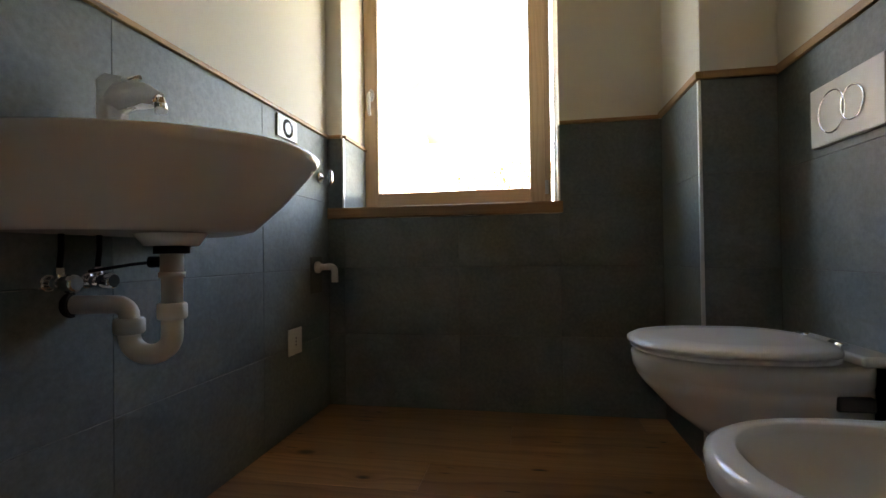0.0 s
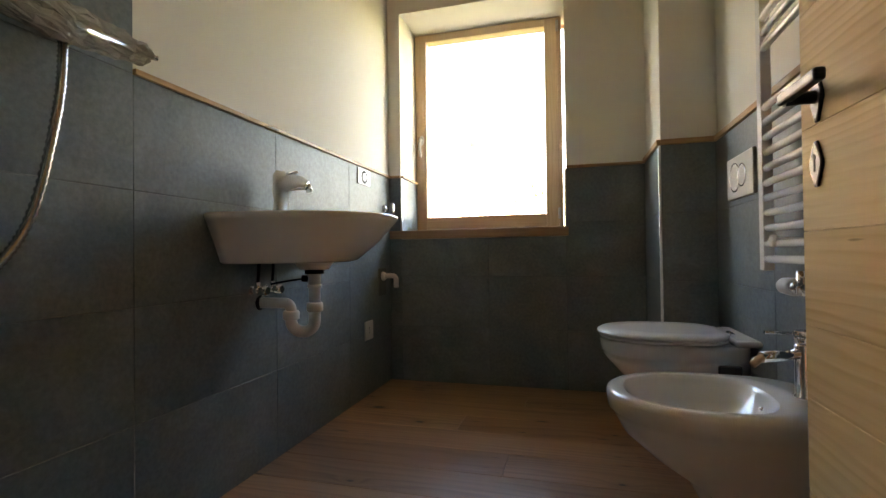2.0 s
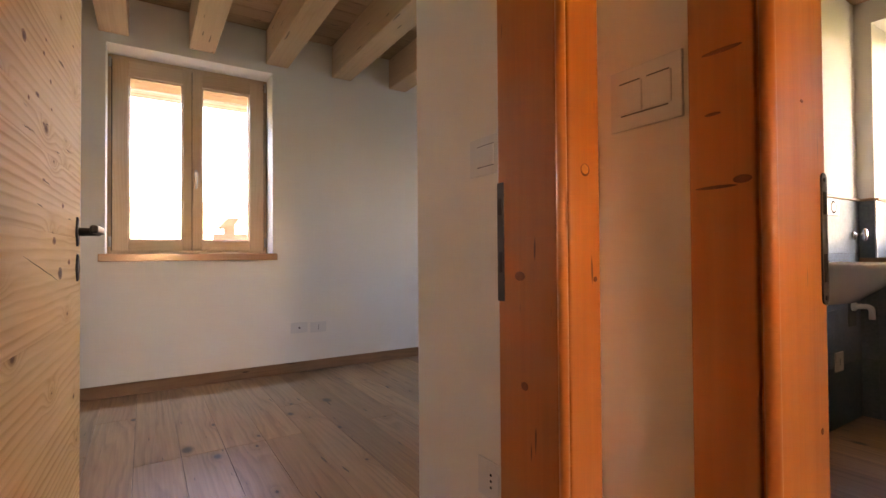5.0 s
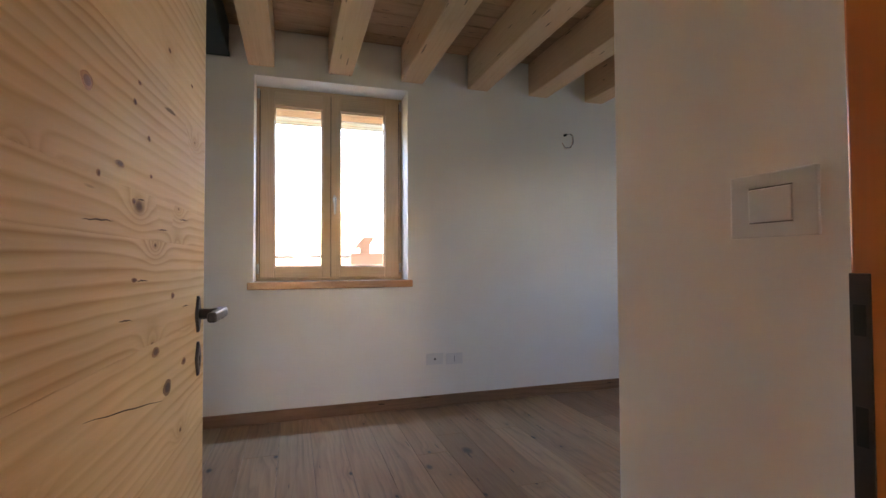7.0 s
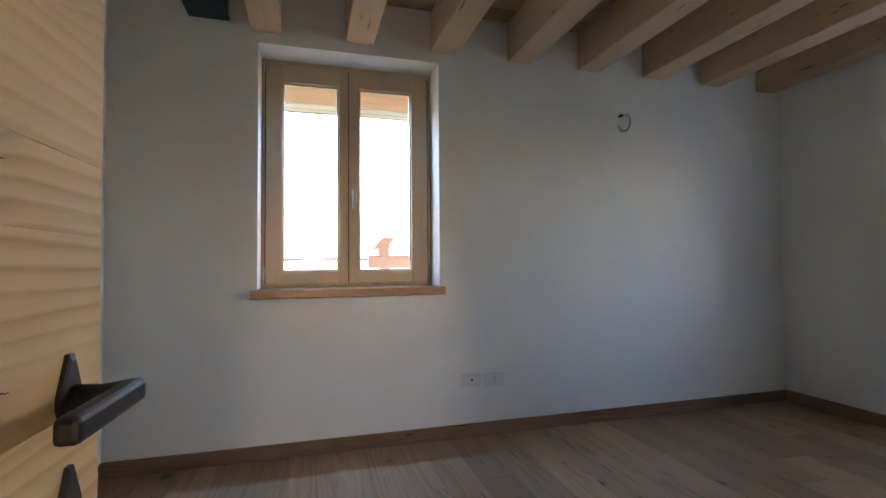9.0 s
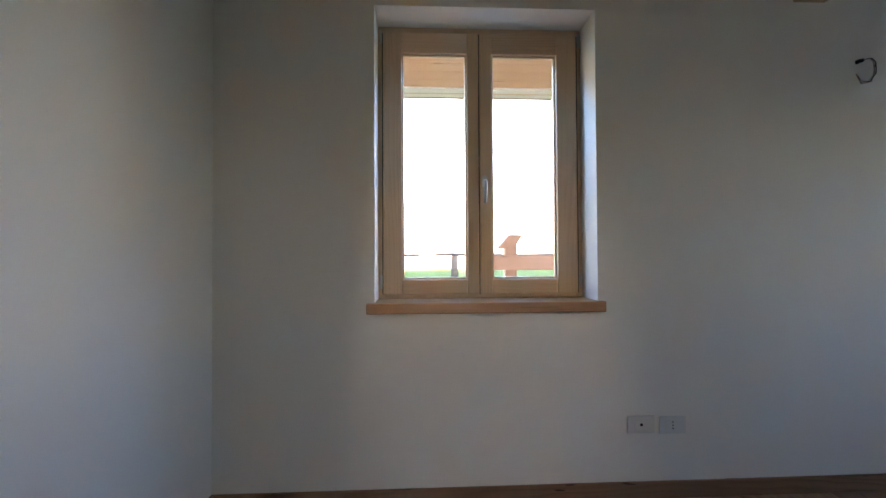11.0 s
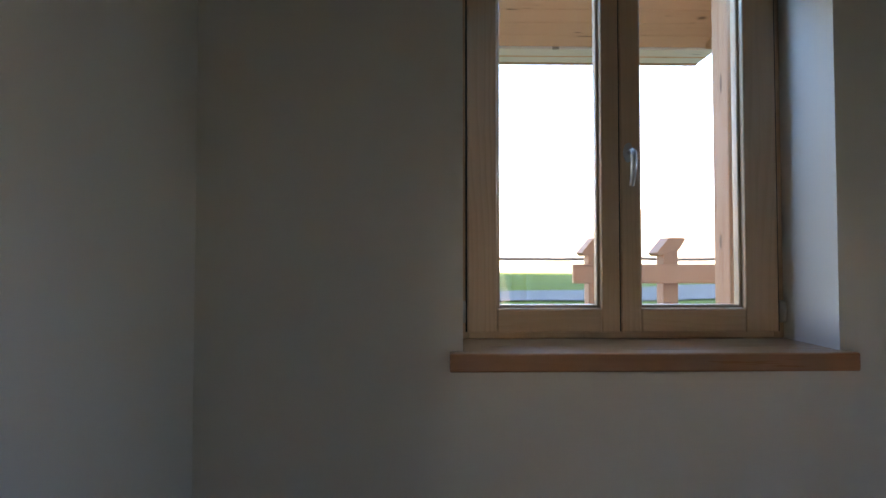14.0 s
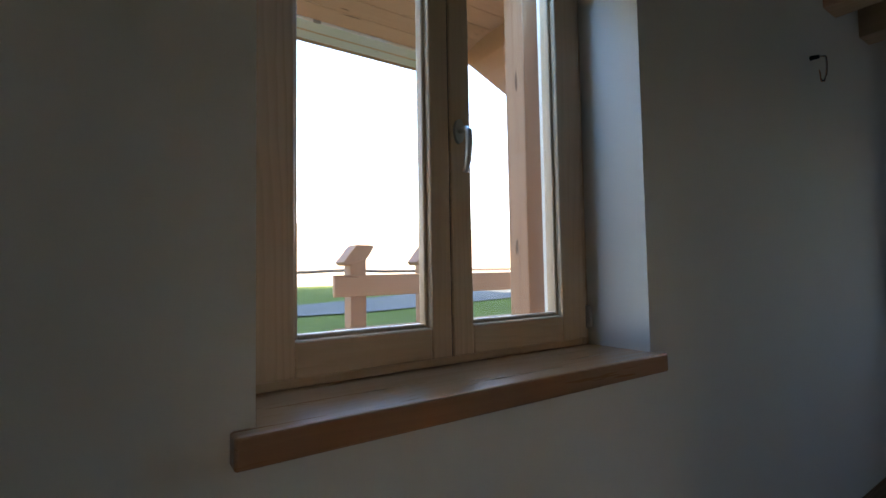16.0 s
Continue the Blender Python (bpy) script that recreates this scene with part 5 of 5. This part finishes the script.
def fence():
    f = thing("fence", (-20, 3, 0.6), "weathered rustic pole fence along the lane", "fence")
    rnd = random.Random(2)
    ys = [-11.5, -6.0, -0.6, 4.75, 8.8, 13.5]
    for y in ys:
        z = ground_z(-20, y)
        bm = tube(bmesh.new(), [(-20, y, z - 0.2), (-20 + rnd.uniform(-.02, .02), y, z + 0.5), (-20, y + 0.02, 1.50)], [0.15, 0.14, 0.13], 10)
        part("post", bm, OLD_WOOD, f)
    for a, b in zip(ys, ys[1:]):
        pts = [(-19.9, a + (b - a) * i / 6, 1.55 - 0.05 * math.sin(math.pi * i / 6) + rnd.uniform(-.02, .02)) for i in range(7)]
        part("rail", tube(bmesh.new(), pts, 0.055, 8), OLD_WOOD, f)


fence()


def railing():
    r = thing("porch_railing", (-6.75, 0.5, 0.28), "larch porch railing with sloped post tops", "railing")
    for y in (-1.04, -0.425, 2.2):
        bm = new_box(-6.81, -6.69, y - 0.062, y + 0.062, 0.2, 1.53, 0.006)
        p = part("post", bm, PORCH_Z, r)
        prof = [(y - 0.125, 1.505), (y - 0.10, 1.48), (y + 0.062, 1.53), (y + 0.062, 1.54), (y + 0.115, 1.615), (y + 0.10, 1.63), (y - 0.02, 1.63)]
        part("cap", prism(bmesh.new(), prof, "x", -6.83, -6.67, 0.004), PORCH_Z, p)
    part("board", new_box(-6.69, -6.645, -1.24, 2.8, 1.257, 1.412, 0.005), PORCH_Y, r)
    part("board", new_box(-6.69, -6.645, -1.24, 2.8, 0.90, 1.035, 0.005), PORCH_Y, r)


railing()


def porch_post():
    p = thing("porch_post", (-5.02, -0.97, 0.2), "square larch porch post under the eaves", "post")
    part("post", new_box(-5.085, -4.965, -1.02, -0.90, 0.2, 3.28, 0.006), PORCH_Z, p)


porch_post()


def eaves():
    e = thing("eaves", (-5.8, -1.5, 3.1), "boarded larch eaves above the bedroom window", "eaves")

    def zs(x):
        return 3.08 + (x + 6.65) * 0.16
    rnd = random.Random(5)
    x = -4.93
    while x > -6.5:
        w = 0.14
        bm = bmesh.new()
        prism(bm, [(x, zs(x)), (x - w + 0.005, zs(x - w + 0.005)), (x - w + 0.005, zs(x - w) + 0.03), (x, zs(x) + 0.03)], "y", -5.5, -0.16)
        part("soffit_board", bm, DECK_Y, e)
        x -= w
    bm = new_box(-6.72, -6.47, -5.5, -0.16, 3.09, 3.12, 0.004)
    part("edge_board", bm, PALE_Y, e, "bleached pale edge board")
    part("fascia", new_box(-6.76, -6.72, -5.5, -0.16, 3.085, 3.28, 0.004), PORCH_Y, e)
    bm = prism(bmesh.new(), [(-4.93, 3.42), (-6.76, 3.15), (-6.76, 3.26), (-4.93, 3.56)], "y", -5.5, -0.12)
    part("roof_deck", bm, ROOF_TILE, e)
    prof = [(-6.42, 3.16), (-6.42, 3.08), (-6.33, 3.04), (-4.93, 1.76), (-4.93, 2.81), (-5.6, 3.18)]
    part("brace", prism(bmesh.new(), prof, "y", -0.27, -0.17, 0.004), PORCH_Y, e)


eaves()


def bath_eaves():
    e = thing("eaves", (-0.4, 3.0, 2.9), "boarded eaves edge above the bathroom window", "eaves")
    part("fascia", new_box(-1.7, 3.0, 3.35, 3.39, 2.96, 3.2, 0.004), PORCH_Y, e)
    part("soffit", prism(bmesh.new(), [(2.62, 3.2), (3.35, 3.0), (3.35, 3.03), (2.62, 3.23)], "x", -1.7, 3.0), DECK_Y, e)


bath_eaves()


def far_house():
    h = thing("house", (-9, 30, 0.3), "neighbouring pale house with overhanging roof", "house")
    x0, x1, y0, y1, zt = -30.0, -7.7, 26.0, 36.0, 9.9
    part("wall", new_box(x0, x1, y0, y1, 0, zt), FACADE, h)
    prof = [(y0 - 1.2, zt + 0.1), ((y0 + y1) / 2, zt + 3.6), (y1 + 1.2, zt + 0.1), (y1 + 1.2, zt - 0.1), ((y0 + y1) / 2, zt + 3.3), (y0 - 1.2, zt - 0.1)]
    part("roof", prism(bmesh.new(), prof, "x", x0 - 1, x1 + 1.2), FAR_ROOF, h)
    for i in range(5):
        for z in (1.6, 4.8):
            w = part("window", new_box(x0 + 2.2 + i * 4, x0 + 3.4 + i * 4, y0 - 0.04, y0 + 0.02, z, z + 1.5), PORCH_Z, h)
            part("pane", new_box(x0 + 2.3 + i * 4, x0 + 3.3 + i * 4, y0 - 0.06, y0 - 0.04, z + 0.1, z + 1.4), GLASS, w)


far_house()


def shrub(x, y, z0, height, seed, leaves):
    rnd = random.Random(seed)
    s = thing("shrub", (x, y, z0), "half-bare shrub with rusty autumn leaves", "shrub", "shrubs by the window")
    bw, bl = bmesh.new(), bmesh.new()

    def grow(p, d, length, r, depth):
        q = p + d * length
        mid = (p + q) / 2 + Vector((rnd.uniform(-1, 1), rnd.uniform(-1, 1), rnd.uniform(-1, 1))) * length * 0.06
        tube(bw, [p, mid, q], [r, r * 0.85, r * 0.65], 5, caps=False)
        if depth == 0:
            for _ in range(leaves):
                c = p + (q - p) * rnd.random() + Vector((rnd.gauss(0, 1), rnd.gauss(0, 1), rnd.gauss(0, 1))) * 0.03
                a = Vector((rnd.gauss(0, 1), rnd.gauss(0, 1), rnd.gauss(0, 1))).normalized()
                b = a.orthogonal().normalized()
                k = rnd.uniform(0.02, 0.04)
                bl.faces.new([bl.verts.new(c + a * k), bl.verts.new(c + b * k * 0.45), bl.verts.new(c - a * k), bl.verts.new(c - b * k * 0.45)])
            return
        for _ in range(rnd.choice((2, 3, 3))):
            nd = (d + Vector((rnd.gauss(0, 1), rnd.gauss(0, 1), rnd.gauss(0, 0.6))) * 0.45).normalized()
            grow(q, nd, length * rnd.uniform(0.6, 0.85), r * 0.62, depth - 1)
    for _ in range(5):
        grow(Vector((x, y, z0 - 0.05)), Vector((rnd.uniform(-.5, .5), rnd.uniform(-.5, .5), 1)).normalized(), height * 0.36, 0.018, 3)
    part("branches", bw, TWIG, s)
    part("leaves", bl, LEAF, s)


shrub(-0.35, 6.4, 0.28, 1.95, 3, 3)
shrub(0.15, 6.1, 0.28, 2.0, 8, 5)
shrub(-1.1, 6.6, 0.28, 1.75, 12, 2)


# ---- tiles, row by row ----
def tile_mesh(w, h, t, axis):
    """A slate tile as a thin bevelled block; axis: the way that it faces."""
    bm = bmesh.new()
    box(bm, -t / 2, t / 2, -w / 2, w / 2, -h / 2, h / 2)
    fr = [e for e in bm.edges if all(v.co.x > 0 for v in e.verts)]
    bmesh.ops.bevel(bm, geom=fr, offset=0.0012, segments=1, affect="EDGES")
    me = finish("tile", bm, SLATE)
    return me


TILES = {}
TW, TT, GAP = 0.712, 0.010, 0.0018
ROWS_Z = [0.0, 0.0015, 0.39, 0.744, 1.099, 1.453]


def tile(parent, at, w, h, rz):
    key = (round(w, 3), round(h, 3))
    if key not in TILES:
        TILES[key] = tile_mesh(w - GAP, h - GAP, TT, 0)
    ob = new("tile", TILES[key])
    ob.parent = parent
    ob.matrix_parent_inverse = parent_inverse(parent)
    ob.matrix_basis = Matrix.Translation(at) @ Matrix.Rotation(rz, 4, "Z")


def bed(name, bm):
    return solid(name, bm, GROUT, "dark slate-look wall tiles with thin grey joints", "tiles", "structure")


def lay(parent, facing, plane, cuts, rows):
    """Tiles on a wall: facing 'x', '-x' or '-y'; cuts: joint places along the wall."""
    for a, b in zip(cuts, cuts[1:]):
        for z0, z1 in zip(rows, rows[1:]):
            c, zc = (a + b) / 2, (z0 + z1) / 2
            if facing == "x":
                tile(parent, (plane + TT / 2, c, zc), b - a, z1 - z0, 0)
            elif facing == "-x":
                tile(parent, (plane - TT / 2, c, zc), b - a, z1 - z0, math.pi)
            elif facing == "-y":
                tile(parent, (c, plane - TT / 2, zc), b - a, z1 - z0, -math.pi / 2)
            else:
                tile(parent, (c, plane + TT / 2, zc), b - a, z1 - z0, math.pi / 2)


UP = ROWS_Z[1:] + [1.808, 2.162, 2.516]
g = bed("tiles_west", box(new_box(XL, XL + 0.008, 0.034, YB, 0, 1.453), XL, XL + 0.008, YF, 0.034, 0, 2.52))
lay(g, "x", XL + 0.0005, [0.034, 0.745, 1.462, YB - 0.011], ROWS_Z[1:])
lay(g, "x", XL + 0.0005, [YF + 0.01, -0.676, 0.034], UP)
g = bed("tiles_north", box(box(new_box(XL + 0.0105, -0.95, YB - 0.008, YB, 0, 1.453), -0.95, 0.196, YB - 0.008, YB, 0, 1.008), 0.196, BX, YB - 0.008, YB, 0, 1.453))
lay(g, "-y", YB - 0.0005, [XL + 0.011, -0.95], ROWS_Z[1:])
lay(g, "-y", YB - 0.0005, [-0.95, -0.32, 0.196], ROWS_Z[1:4] + [1.008])
lay(g, "-y", YB - 0.0005, [0.196, BX - 0.011], ROWS_Z[1:])
g = bed("tiles_boxing", box(new_box(BX - 0.008, BX, BY, YB - 0.011, 0, 1.456), BX, XR, BY - 0.008, BY, 0, 1.456))
lay(g, "-x", BX - 0.0005, [BY, YB - 0.011], ROWS_Z[1:])
lay(g, "-y", BY - 0.0005, [BX, XR - 0.011], ROWS_Z[1:])
g = bed("tiles_east", new_box(XR - 0.008, XR, YF, BY - 0.011, 0, 1.456))
lay(g, "-x", XR - 0.0005, [YF + 0.01, -0.53, 0.19, 0.90, BY - 0.011], ROWS_Z[1:])
g = bed("tiles_south", new_box(XL + 0.011, -0.3, YF, YF + 0.008, 0, 2.52))
lay(g, "y", YF + 0.0005, [XL + 0.011, -0.34], UP)
g = bed("tiles_reveal", box(new_box(-0.958, -0.95, YB, 2.466, 1.07, 1.453), 0.192, 0.2, YB, 2.466, 1.07, 1.453))
lay(g, "x", -0.9575, [YB, 2.466], [1.071, 1.452])
lay(g, "-x", 0.1995, [YB, 2.466], [1.071, 1.452])

# ---- floor planks ----
PLANKS = {}


def plank(x0, x1, y0, y1):
    key = (round(x1 - x0, 2), round(y1 - y0, 3))
    if key not in PLANKS:
        bm = bmesh.new()
        w, h = (x1 - x0) / 2 - 0.0008, (y1 - y0) / 2 - 0.0008
        box(bm, -w, w, -h, h, -0.012, 0.0)
        top = [e for e in bm.edges if all(v.co.z > -0.001 for v in e.verts)]
        bmesh.ops.bevel(bm, geom=top, offset=0.0013, segments=1, affect="EDGES")
        PLANKS[key] = finish("plank", bm, OAK_FLOOR)
    ob = new("plank", PLANKS[key])
    ob.parent = floor
    ob.location = ((x0 + x1) / 2, (y0 + y1) / 2, 0)


def planks(xa, xb, ya, yb, width, seed):
    rnd = random.Random(seed)
    y = ya
    while y < yb - 0.01:
        y2 = min(y + width, yb)
        x = xa
        first = rnd.choice((0.7, 1.0, 1.3, 1.6, 1.9))
        while x < xb - 0.01:
            x2 = min(x + (first if x == xa else 2.1), xb)
            if xb - x2 < 0.3:
                x2 = xb
            plank(x, x2, y, y2)
            x = x2
        y = y2


planks(WX, EX, SY, NY, 0.222, 1)
planks(XL, XR, YF, YB, 0.222, 2)
planks(EX, 3.4, -6.0, YF, 0.222, 3)
